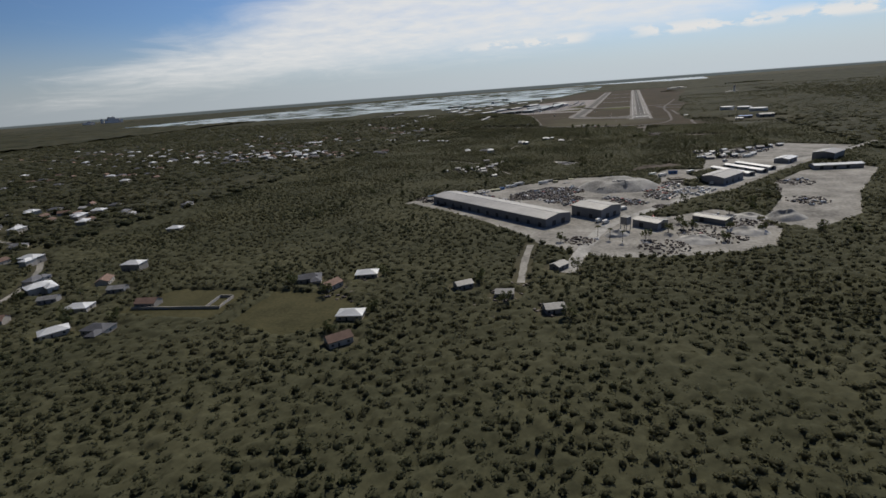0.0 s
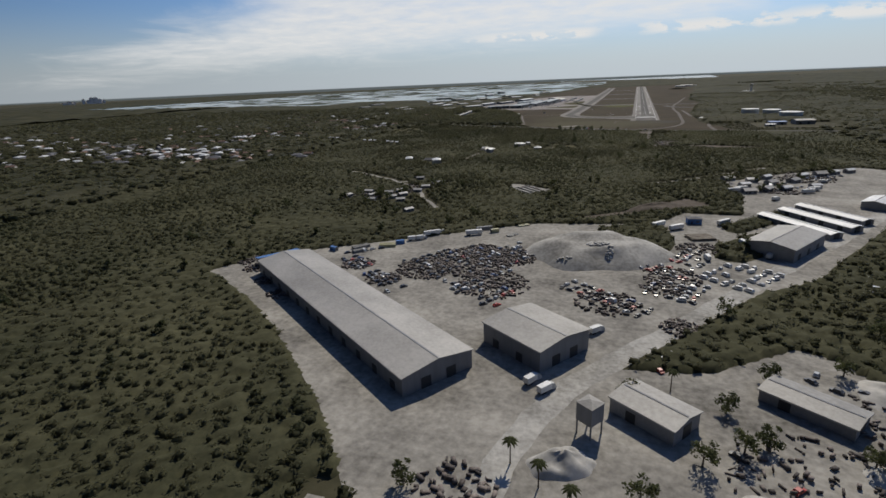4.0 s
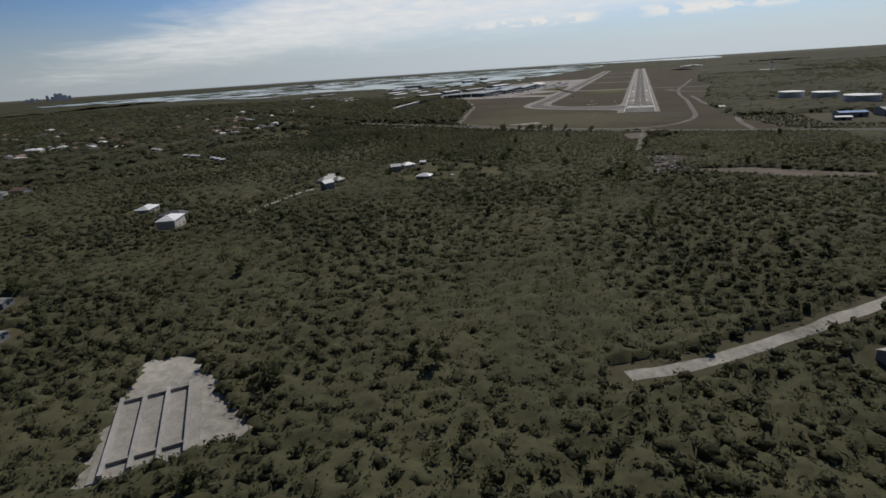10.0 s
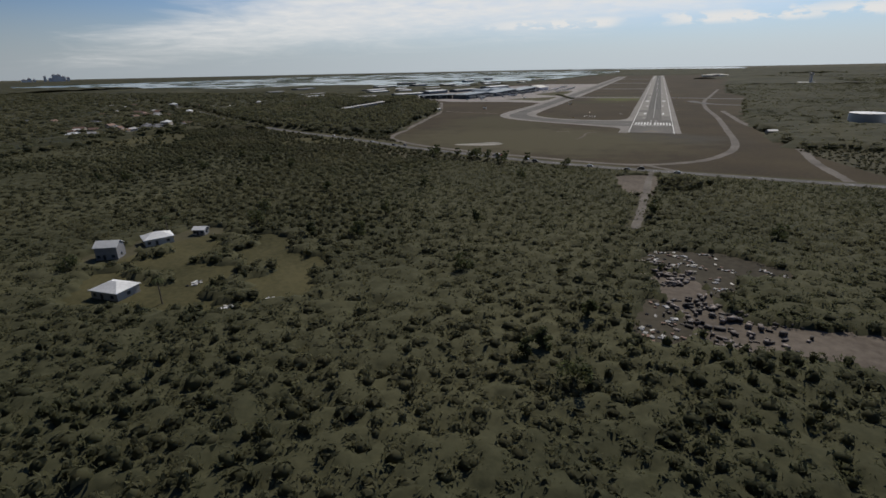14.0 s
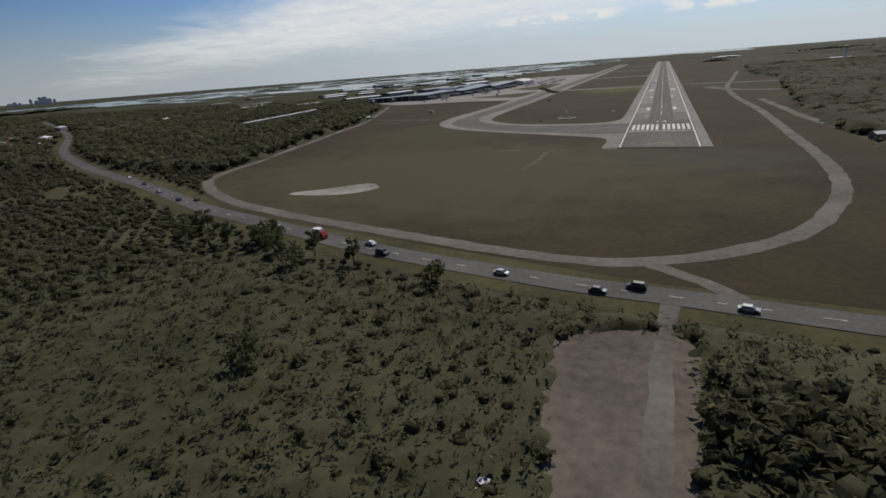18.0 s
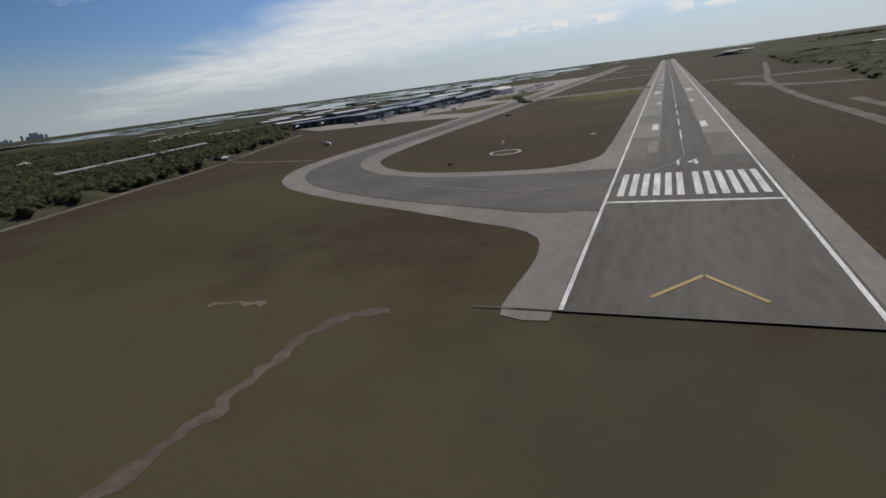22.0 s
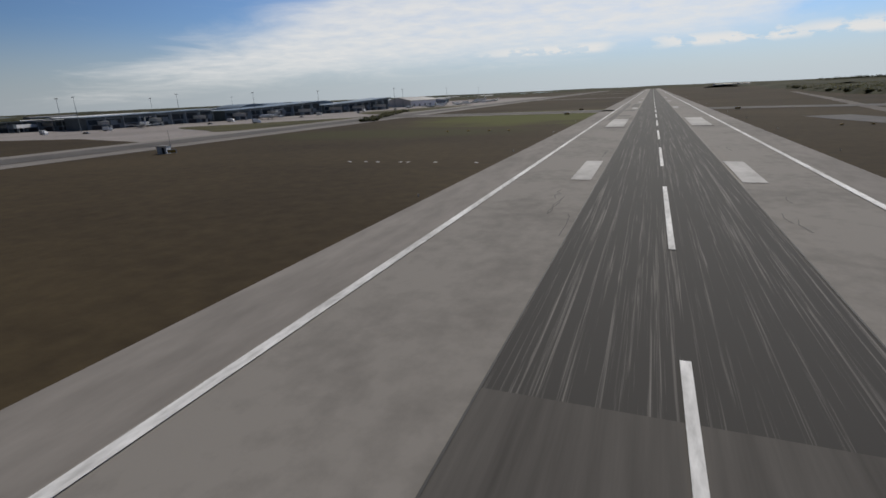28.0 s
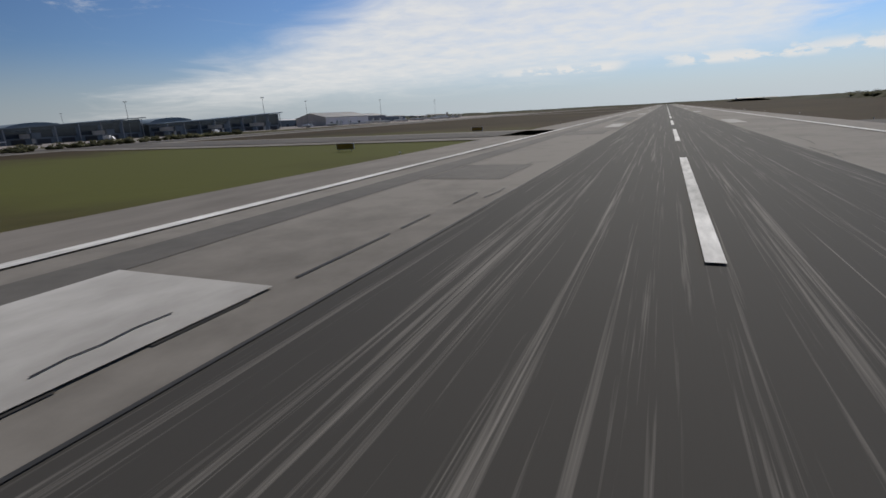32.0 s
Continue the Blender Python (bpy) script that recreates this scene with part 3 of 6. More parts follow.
# ---------------------------------------------------------------- ground, water, distance
def disc(r, z, n=96, cx=0.0, cy=0.0):
    v = [(cx, cy, z)] + [(cx + r * math.cos(2 * math.pi * i / n), cy + r * math.sin(2 * math.pi * i / n), z) for i in range(n)]
    return v, [(0, 1 + i, 1 + (i + 1) % n) for i in range(n)]


sheet_ob("ground", disc(12500, 0.0, 128), M_scrub, "flat scrubland of dull green bush reaching the horizon", "ground")
sheet_ob("water", poly(LAGOON, 0.10), M_water, "shallow lagoon of pale glittering water beyond the airport", "water")
sheet_ob("water_sea", merge(poly([(-900, 5300), (300, 5050), (900, 5300), (1200, 9500), (-1500, 9500)], 0.12),
                            poly([(-7600, -600), (-3500, -900), (-2500, -420), (-3300, 260), (-7900, 1900)], 0.12)),
         M_sea, "open sea glinting behind the coast", "water")
sheet_ob("airfield", poly(AIRFIELD, 0.10), M_grass, "dry brownish airfield grass round the runway", "grass")

# ---------------------------------------------------------------- paved surfaces
Z1, Z2, Z3, Z4 = 0.22, 0.42, 0.50, 0.56


def strip(x0, x1, y0, y1, z, step=0):
    return [(x0, y0, z), (x1, y0, z), (x1, y1, z), (x0, y1, z)], [(0, 1, 2, 3)]


runway = tagged(new("runway"), "long straight runway with pale concrete edges and a dark keel", "runway", "", "structure")
for a, b, y0, y1 in ((-32.5, -24.4, -74, -9), (-32.5, -24.4, 52.6, RUNWAY_END), (24.0, 30, -74, RUNWAY_END)):
    part("shoulder", strip(a, b, y0, y1, Z2 - 0.04), M_should, runway, "pale pinkish concrete shoulder")
for a, b in ((-24.4, -9.7), (10.4, 24.0)):
    part("side_lane", strip(a, b, 132, RUNWAY_END, Z2), M_conc, runway, "pale concrete outer lane")
for a, b, y0 in ((-24.4, -14.4, 70), (-14.4, -9.7, 83), (10.4, 24.0, 70)):
    part("first_lane", strip(a, b, y0, 132, Z2), M_lane, runway)
part("repair_slab", strip(-14.3, -10.4, 84, 117.5, Z2 + 0.02), M_conc, runway, "paler relaid slab")
part("first_section", strip(-24.4, 24.0, -74, 70, Z2), M_early, runway, "grey asphalt at the runway's start")
part("first_section", strip(-14.4, -9.7, 70, 83, Z2), M_early, runway)
part("keel_start", strip(-9.7, 10.4, 70, 252, Z2), M_keel0, runway, "dark asphalt middle lane")
part("keel", strip(-9.7, 10.4, 252, RUNWAY_END, Z2), M_keel, runway, "dark rubber-streaked middle lane")
for x in (-9.7, 10.4):
    part("keel_joint", strip(x - 0.07, x + 0.07, 40, RUNWAY_END, Z2 + 0.03), M_crack, runway, "dark sealed joint")
part("end_joint", strip(-40, 38, -74.4, -74.0, Z2), M_crack, runway)
rj = random.Random(77)
for i in range(44):                       # sealed cracks and tar seams
    y = rj.uniform(230, 900)
    x = rj.choice((-1, 1)) * rj.uniform(10.2, 14.5)
    n = rj.randint(3, 6)
    pts = [(x + rj.uniform(-0.35, 0.35), y + k * rj.uniform(1.2, 2.6)) for k in range(n)]
    part("crack", ribbon(pts, 0.10, Z2 + 0.035, raw=True), M_crack, runway)
for x0, x1, y0, y1 in ((-21.0, -18.4, 484, 720), (-24, -10, 196, 236), (-18.2, -12, 512, 522), (-18.2, -11.5, 572, 586), (-16, -11, 640, 700)):
    part("tar_patch", strip(x0, x1, y0, y1, Z2 + 0.02), M_tarpatch, runway, "dark resurfaced patch")

for x0, x1 in ((-18.6, -11.2), (11.2, 18.6)):
    part("dark_patch", strip(x0, x1, 433.6, 437.7, Z2 + 0.02), M_keel0, runway, "dark resurfaced patch before the block")
for pts in ([(-12.6, 482.1), (-12.75, 482.9), (-12.7, 483.6), (-12.85, 484.5), (-12.8, 485.5)], [(-15.2, 431.6), (-15.0, 434), (-15.1, 438.1), (-15.3, 442.9)],
            [(-12.2, 432.9), (-13, 434.3), (-13.2, 436.4), (-12.7, 439.6), (-12.6, 442)], [(-16.9, 452), (-16.6, 455), (-16.8, 459)], [(13.5, 440), (13.8, 444), (13.4, 449)]):
    part("crack", ribbon(pts, 0.07, Z3 + 0.03, raw=True), M_crack, runway)
for y0, y1 in ((479, 482), (484, 487), (489, 495), (496, 499), (502, 506), (340, 343), (346, 349), (352, 358)):
    part("seam", strip(-11.75, -11.6, y0, y1, Z2 + 0.035), M_crack, runway)
taxiway = tagged(new("taxiway"), "curving taxiway of grey asphalt with pale shoulders", "taxiway", "", "structure")
OUTER = [(-25, -78), (-34, -77), (-34.5, -62), (-34, -48), (-37, -33), (-46, -24.5), (-60, -18), (-90, -3), (-125, 13), (-160, 32), (-187, 50), (-209, 75), (-224, 110), (-228, 160), (-226, 220), (-222, 300)]
INNER = [(-174, 300), (-175, 180), (-170, 125), (-155, 97), (-136, 79), (-118, 69), (-90, 63), (-63, 61), (-48, 65), (-38, 76), (-33.5, 90), (-32.5, 118), (-25, 124)]
part("shoulder", poly(np.concatenate([smooth(OUTER, 5), smooth(INNER, 5)]), Z1), M_should, taxiway, "pale concrete shoulder")
LANE_OUT = [(-20, -8), (-42, -9), (-58, -3.5), (-84, 5.5), (-116, 19), (-148, 36), (-178, 58), (-202, 88), (-211, 125), (-211, 165), (-208, 300)]
LANE_IN = [(-186, 300), (-191, 171), (-186, 130), (-172, 100), (-146, 74), (-116, 58), (-88, 52), (-59, 51), (-20, 53)]
part("lane", poly(np.concatenate([smooth(LANE_OUT, 5), smooth(LANE_IN, 5)]), Z1 + 0.12), M_taxi, taxiway, "grey asphalt lane")
part("shoulder_run", ribbon([(-196.5, 300), (-196, 450), (-195, 700), (-196, 1200), (-200, 2000), (-205, 2800)], 49, Z1), M_should, taxiway)
part("lane_run", ribbon([(-197, 300), (-196, 450), (-195, 700), (-196, 1200), (-200, 2000), (-205, 2800)], 22, Z1 + 0.12), M_taxi, taxiway)
part("guide_line", ribbon([(-0.3, 142), (-0.2, 110), (0.0, 85), (0.1, 76), (-0.9, 69), (-3.5, 60), (-7.2, 51.7), (-12.2, 44.3), (-20.1, 36.2), (-32, 27), (-46, 21.5), (-63, 21.6), (-84, 29), (-107, 38)],
                          0.2, Z3 + 0.03, step=3), M_worn, taxiway, "faded pale guide line")
for y, a, b in ((590, -194, 30), (1050, -196, 20), (1560, -200, 20), (2150, -204, 20)):
    part("crossing_shoulder", ribbon([(a, y + 10), (a / 2, y), (b - 30, y)], 40, Z1 + 0.04), M_should, taxiway)
    part("crossing", ribbon([(a, y + 10), (a / 2, y), (b - 30, y)], 24, Z1 + 0.16), M_taxi, taxiway)
cross_r = tagged(new("taxiway_right"), "cross taxiway running off through the grass", "taxiway", "", "structure")
part("lane", ribbon([(20, 585), (60, 580), (140, 560), (260, 560), (600, 640)], 26, Z1 + 0.05), M_taxi, cross_r)
part("branch", ribbon([(64, 485), (80, 430), (120, 380), (300, 300)], 18, Z1), M_road, cross_r)
sheet_ob("apron", poly([(-219, 400), (-300, 425), (-430, 415), (-560, 520), (-640, 700), (-640, 980), (-520, 1300), (-420, 1500), (-219, 1500)], Z1 - 0.05), M_apron,
         "wide pinkish concrete apron before the terminal", "apron")
sheet_ob("apron_island", merge(poly([(-226, 470), (-262, 478), (-330, 520), (-300, 545), (-240, 600), (-224, 612)], Z1 + 0.05, True),
                               poly([(-228, 680), (-280, 700), (-300, 760), (-250, 900), (-228, 900)], Z1 + 0.05, True)), M_lawn,
         "strip of dry grass left between the apron lanes", "grass")
sheet_ob("bare_streak", merge(ribbon(sited([(-64, -152), (-62, -137), (-61, -125), (-62, -108), (-61, -94), (-52, -87)]), 2.6, 0.14, step=2.0, ragged=1.3),
                              ribbon(sited([(-93, -95), (-87, -92), (-80, -91)]), 2.0, 0.15, step=2.0, ragged=1.0)), M_soil, "ragged streak of bare pale soil in the grass", "ground")
sheet_ob("dry_pond", poly([(-179, -210), (-176, -204), (-165, -197), (-158, -191), (-147, -182), (-139, -186), (-135, -193), (-140, -202), (-150, -208), (-165, -211)], 0.14, True), M_gravel,
         "dried-out pale pond bed in the grass", "pond")
highway = tagged(new("highway"), "two-lane asphalt road passing the airfield", "road", "", "structure")
part("verge", ribbon(HIGHWAY, 24, 0.05, ragged=0.8), M_lawn, highway, "dry grass verge")
part("carriageway", ribbon(HIGHWAY, 9.5, 0.20), M_road, highway)
hw = smooth(HIGHWAY, 3.0)
hw = hw[(hw[:, 0] > -420) & (hw[:, 0] < 220)]
for i in range(0, len(hw) - 2, 4):
    part("lane_mark", ribbon(hw[i:i + 2], 0.22, 0.225, raw=True), M_paint, highway)
sheet_ob("perimeter_track", merge(
    ribbon([(160, 1000), (120, 700), (90, 480), (80, 300), (82, 130), (78, -32), (75, -122), (67, -180), (47, -231), (26, -256), (-1, -273), (-29, -275), (-75, -265), (-118, -254), (-151, -245),
            (-205, -225), (-250, -196), (-271, -168), (-281, -115), (-292, -71), (-304, -15), (-324, 70), (-343, 150), (-435, 385)], 6.8, 0.15, ragged=0.5),
    ribbon([(-1, -275), (8, -282), (15, -288), (20, -296)], 5.0, 0.13, ragged=0.5),
    ribbon(FARM_TRACK, 4.2, 0.16, ragged=0.4),
    ribbon([(-336, 165), (-290, 152), (-236, 140)], 3.5, 0.15, ragged=0.5)), M_track, "narrow pale gravel track along the airfield fence", "track")
sheet_ob("tracks", merge(*(ribbon(v, {"settle": 3.8, "spur": 3.2, "drive": 2.8, "sub_e": 7.0}.get(k, 5), 0.09, ragged=0.45) for k, v in ROADS.items() if k != "yard")), M_gravel,
         "white marl tracks through the bush", "track")
sheet_ob("marl_road", ribbon(sited([(110, -300), (108, -230), (112, -160), (112, -60), (99, 60), (97, 150), (96, 270)]), 7, 0.16, ragged=0.6), M_track, "pale dusty marl road beside the perimeter track", "road")
sheet_ob("yard_road", ribbon(ROADS["yard"], 10, 0.11, ragged=0.7), M_heap, "pale dusty marl road through the industrial yard", "road")
sheet_ob("east_yard_ground", poly(EAST_YARD, 0.06), M_gravel, "pale rough ground of a works yard", "ground")
sheet_ob("yard_ground", poly(YARD, 0.07), M_gravel, "pale crushed limestone yard ground", "ground")
sheet_ob("wedge_ground", poly(WEDGE, 0.10), M_scrub, "overgrown verge between yard and road", "ground")
for q in ISLES:
    sheet_ob("scrub_island", poly(q, 0.10, True), M_scrub, "dark scrubby ground left between the yard's lanes", "ground")
for q in LAWNS:
    sheet_ob("lawn", poly(q, 0.08, True), M_lawn, "dry mown lawn beside small houses", "lawn")
for i, q in enumerate(CLEAR):
    sheet_ob("clearing", poly(q, 0.08 + 0.01 * i, True), (M_gravel, M_soil, M_lawn, M_lawn, M_soil, M_soil, M_over, M_over)[i], "bare clearing of soil and marl in the bush", "ground")

# ---------------------------------------------------------------- runway paint
thr = tagged(new("runway_markings"), "white painted runway markings, worn and streaked", "markings", "", "structure")
part("threshold_line", strip(-23.2, 22.4, -1.0, 0.8, Z3), M_paint, thr)
for s in (-1, 1):
    part("chevron", ribbon([(0, -56), (s * 9, -67)], 0.9, Z3, raw=True), M_amber, thr, "faded yellow chevron")
for i in range(12):
    s = -1 if i < 6 else 1
    x = s * (2.5 + (i % 6) * 3.46)
    part("threshold_stripe", strip(x - 1.0, x + 1.0, 7, 39.5, Z3), M_paint, thr)
for x in (-23.7, 22.9):
    part("side_stripe", strip(x - 0.45, x + 0.45, -74, RUNWAY_END, Z3), M_paint, thr)
for i in range(51):
    y = 118 + 53.6 * i
    if y < RUNWAY_END - 80:
        part("centre_dash", strip(-0.16, 0.42, y, y + 32.5, Z3), M_paint, thr)
for y, n, w, a in ((158, 25, 3.3, 10.9), (316, 23.5, 3.3, 10.9), (438, 50, 6.7, 11.7), (600, 23, 3.3, 10.9), (750, 23, 3.3, 10.9), (900, 23, 3.3, 10.9)):
    for s in (-1, 1):
        x0, x1 = sorted((s * a, s * (a + w)))
        part("touchdown_block" if w < 5 else "aiming_block", strip(x0, x1, y, y + n, Z3), M_worn if y > 300 else M_paint, thr)


def digits(text, x, y, height, z, parent):
    cu = bpy.data.curves.new("number", "FONT")
    cu.body, cu.size, cu.align_x, cu.align_y = text, 1.0, "CENTER", "BOTTOM"
    tmp = new("number", cu)
    me = bpy.data.meshes.new_from_object(tmp.evaluated_get(bpy.context.evaluated_depsgraph_get()))
    bpy.data.objects.remove(tmp)
    co = np.array([v.co[:] for v in me.vertices])
    s = height / np.ptp(co[:, 1])
    for v in me.vertices:
        v.co = ((x + (v.co.x) * s * 0.62) * K, (y + (v.co.y - co[:, 1].min()) * s) * K, z * K)
    me.materials.append(M_paint)
    ob = new("runway_number", me)
    ob.parent = parent
    return ob


digits("1", -2.5, 53.2, 10.2, Z3, thr)
digits("4", 2.8, 53.6, 10.2, Z3, thr)

# ---------------------------------------------------------------- small prototypes
HOME = pose(0, 0, -400)         # nothing is left here: prototypes are moved to their first place
rnd = random.Random(11)


def car_body(length, width, h, hood, tail):
    """Side profile of a saloon, swept across its width with tucked-in sides."""
    a = length / 2
    prof = [(-a, 0.35), (-a, h * 0.55), (-a + tail, h * 0.62), (-a + tail + 0.5, h), (a - hood - 0.7, h), (a - hood, h * 0.62), (a - 0.1, h * 0.5), (a, 0.35)]
    v = [(x, s * width / 2 * (0.8 if z > h * 0.8 else 1.0), z) for s in (-1, 1) for x, z in prof]
    n = len(prof)
    f = [(i, i + 1, n + i + 1, n + i) for i in range(n - 1)] + [(n - 1, 0, n, 2 * n - 1), tuple(range(n - 1, -1, -1)), tuple(range(n, 2 * n))]
    return v, f


def wheel_geo(r, w, x, y):
    n = 10
    v = [(x + r * math.cos(2 * math.pi * i / n), y + s * w / 2, r + r * math.sin(2 * math.pi * i / n)) for s in (-1, 1) for i in range(n)]
    return v, [(i, (i + 1) % n, n + (i + 1) % n, n + i) for i in range(n)] + [tuple(range(n)), tuple(range(2 * n - 1, n - 1, -1))]


def make_car(label, paint, length=4.4, h=1.45, hood=1.1, tail=0.5, group="cars on the road", category="car", name="car", wheels=True):
    e = thing(name, label, category, group)
    body = part("body", car_body(length, 1.8, h, hood, tail), paint, e)
    a = length / 2
    part("windscreen", ([(a - hood + 0.03, -0.72, h * 0.64), (a - hood + 0.03, 0.72, h * 0.64), (a - hood - 0.62, 0.62, h * 0.97), (a - hood - 0.62, -0.62, h * 0.97)], [(0, 1, 2, 3)]), M_glass, body)
    for s in (-1, 1):
        part("side_window", box(-a + tail + 0.6, a - hood - 0.7, s * 0.80 - 0.02, s * 0.80 + 0.02, h * 0.66, h * 0.92), M_glass, body)
    for x in (-a + 0.8, a - 0.85):
        for y in (-0.8, 0.8):
            if wheels:
                part("wheel", wheel_geo(0.34, 0.24, x, y), M_rubber, e)
    if not wheels:
        part("sill", cbox(length - 0.5, 1.6, 0.4, 0, 0, 0), M_rust, e)
    return e


def make_truck(label, paint, length=8.0, group="lorries", box_mat=None):
    e = thing("truck", label, "truck", group)
    part("cab", car_body(2.4, 2.3, 2.7, 0.3, 0.1), paint, e).location.x = (length / 2 - 1.2) * K
    part("cargo_box", cbox(length - 2.6, 2.4, 2.4, -1.2, 0, 0.95), box_mat or M_white, e)
    part("chassis", cbox(length - 0.6, 1.0, 0.3, -0.2, 0, 0.6), M_dark, e)
    for x in (-length / 2 + 1.0, -length / 2 + 2.2, length / 2 - 1.3):
        for y in (-0.95, 0.95):
            part("wheel", wheel_geo(0.48, 0.3, x, y), M_rubber, e)
    return e


def make_house(label, w, d, h, rise, roof_mat, wall_mat, kind="hip", wing=False, group="houses in the suburb", plain=False):
    e = thing("house", label, "house", group)
    wall = part("wall", gable_walls(w, d, h, rise * 0.98) if kind == "gable" else cbox(w, d, h), wall_mat, e)
    part("roof", gable(w, d, h, rise) if kind == "gable" else hip(w, d, h, rise), roof_mat, e)
    if wing:
        part("wing_wall", cbox(w * 0.42, d * 0.9, h * 0.92, w * 0.3, -d * 0.7, 0), wall_mat, e)
        part("wing_roof", moved(hip(d * 0.9, w * 0.42, h * 0.92, rise * 0.8), w * 0.3, -d * 0.7, 0, 90), roof_mat, e)
    part("door", cbox(1.0, 0.12, 2.05, -w * 0.1, -d / 2 - 0.03, 0.1), M_dark, e)
    for x in (-0.36, 0.3):
        win = part("window", cbox(1.3, 0.1, 1.2, x * w, -d / 2 - 0.02, 0.95), M_glass, wall)
    for s in () if plain else (-1, 1):
        part("window", cbox(0.1, 1.3, 1.2, s * (w / 2 + 0.02), 0, 0.95), M_glass, wall)
    return e


def crown_geo(rng, r, h, z0, n_clump=9, leaves=26, leaf=0.55):
    """A loose crown: leaf blades scattered round several clump centres, with gaps between."""
    v, f = [], []
    for _ in range(n_clump):
        a, q = rng.uniform(0, 2 * math.pi), r * math.sqrt(rng.uniform(0, 1)) * 0.72
        c = np.array([q * math.cos(a), q * math.sin(a), z0 + h * rng.uniform(0.12, 0.9)])
        cr = r * rng.uniform(0.28, 0.48) * (1.15 - 0.45 * (c[2] - z0) / h)
        for _ in range(leaves):
            d = np.array([rng.gauss(0, 1), rng.gauss(0, 1), rng.gauss(0, 0.8)])
            d /= np.linalg.norm(d) + 1e-6
            p = c + d * cr * rng.uniform(0.55, 1.0)
            s = leaf * rng.uniform(0.6, 1.5)
            t1 = np.array([rng.gauss(0, 1), rng.gauss(0, 1), rng.gauss(0, 0.6)])
            t1 /= np.linalg.norm(t1)
            t2 = np.cross(t1, d)
            n = len(v)
            v += [tuple(p - t1 * s), tuple(p + t2 * s * 0.7), tuple(p + t1 * s), tuple(p - t2 * s * 0.5)]
            f += [(n, n + 1, n + 2, n + 3)]
    return v, f


def limb_geo(rng, z0, z1, r, spread, n=5):
    gs = []
    for i in range(n):
        a = 2 * math.pi * i / n + rng.uniform(-0.4, 0.4)
        s = rng.uniform(0.6, 1.0) * spread
        z = z0 + (z1 - z0) * rng.uniform(0.0, 0.5)
        g = rod(r * 0.45, 0, 1, n=5, r2=r * 0.12)
        gs.append(([(x + s * math.cos(a) * q, y + s * math.sin(a) * q, z + (z1 - z) * q) for x, y, q in g[0]], g[1]))
    return merge(*gs)


def make_tree(label, height, radius, seed, group, conifer=False):
    rng = random.Random(seed)
    e = thing("tree", label, "tree", group)
    trunk = part("trunk", rod(0.05 * radius + 0.12, -0.2, height * 0.8, n=7, r2=0.06), M_bark, e)
    for _ in range(3):
        part("limb", moved(limb_geo(rng, height * 0.3, height * 0.75, 0.05 * radius + 0.1, radius * 0.7, 1), 0, 0, 0, rng.uniform(0, 360)), M_bark, trunk)
    part("crown", crown_geo(rng, radius, height * (0.85 if conifer else 0.7), height * (0.15 if conifer else 0.3), 16 if conifer else 13, 34, 0.5), M_tree, e)
    return e


def make_palm(label, height, seed, group):
    rng = random.Random(seed)
    e = thing("palm_tree", label, "palm tree", group)
    part("trunk", rod(0.24, -0.2, height, n=7, r2=0.16), M_bark, e)
    for i in range(11):
        a = 2 * math.pi * i / 11 + rng.uniform(-0.2, 0.2)
        v, f = [], []
        for k in range(6):
            q = k / 5
            x, z = 2.7 * q, height + 0.9 * q - 2.3 * q * q
            w = 0.5 * math.sin(math.pi * min(1, q * 0.9 + 0.1)) + 0.03
            for s in (-1, 0, 1):
                v.append((x * math.cos(a) - s * w * math.sin(a), x * math.sin(a) + s * w * math.cos(a), z - abs(s) * w * 0.6))
            if k:
                n = len(v) - 6
                f += [(n, n + 1, n + 4, n + 3), (n + 1, n + 2, n + 5, n + 4)]
        part("frond", (v, f), M_tree, e)
    return e


def scatter(proto, places):
    """The first place takes the prototype itself; the others get copies."""
    for i, (x, y, t) in enumerate(places):
        if i == 0:
            proto.matrix_basis = spot(x, y, t)
        else:
            copy_thing(proto, spot(x, y, t))


# ---------------------------------------------------------------- the scrapyard and its sheds
AX = -34.0          # the long warehouse's line


def make_hall(name, label, w, d, h, rise, roof_mat, wall_mat, x, y, turn, doors=2, windows=0):
    e = thing(name, label, "building", "", x, y, 0, turn)
    g = growth(x, y)
    w, d, h, rise = w * g, d * g, h * g, rise * g
    wall = part("wall", gable_walls(w, d, h, rise * 0.98), wall_mat, e)
    part("roof", gable(w, d, h, rise, 0.6, 0.3), roof_mat, e)
    part("ridge_cap", moved(box(-w / 2, w / 2, -0.35, 0.35, 0, 0.18), 0, 0, h + rise + 0.2), wall_mat, e)
    for i in range(doors):
        part("roller_door", cbox(0.15, 4.5, 4.6, w / 2 + 0.05, (i - (doors - 1) / 2) * d * 0.36, 0.1), M_dark, wall, "dark roller door")
    for i in range(int(w // 14)):
        part("side_door", cbox(3.6, 0.15, 3.8, -w / 2 + 8 + i * 14, -d / 2 - 0.05, 0.1), M_dark, wall)
    for i in range(windows):
        part("roof_light", moved(cbox(1.2, d * 0.3, 0.12), -w / 2 + (i + 0.5) * w / windows, d * 0.24, h + rise * 0.52 + 0.3), M_white, e)
    for s in (-1, 1):
        part("gutter", box(-w / 2, w / 2, s * (d / 2 + 0.62) - 0.12, s * (d / 2 + 0.62) + 0.12, h - 0.3, h - 0.08), M_pole, e)
    return e


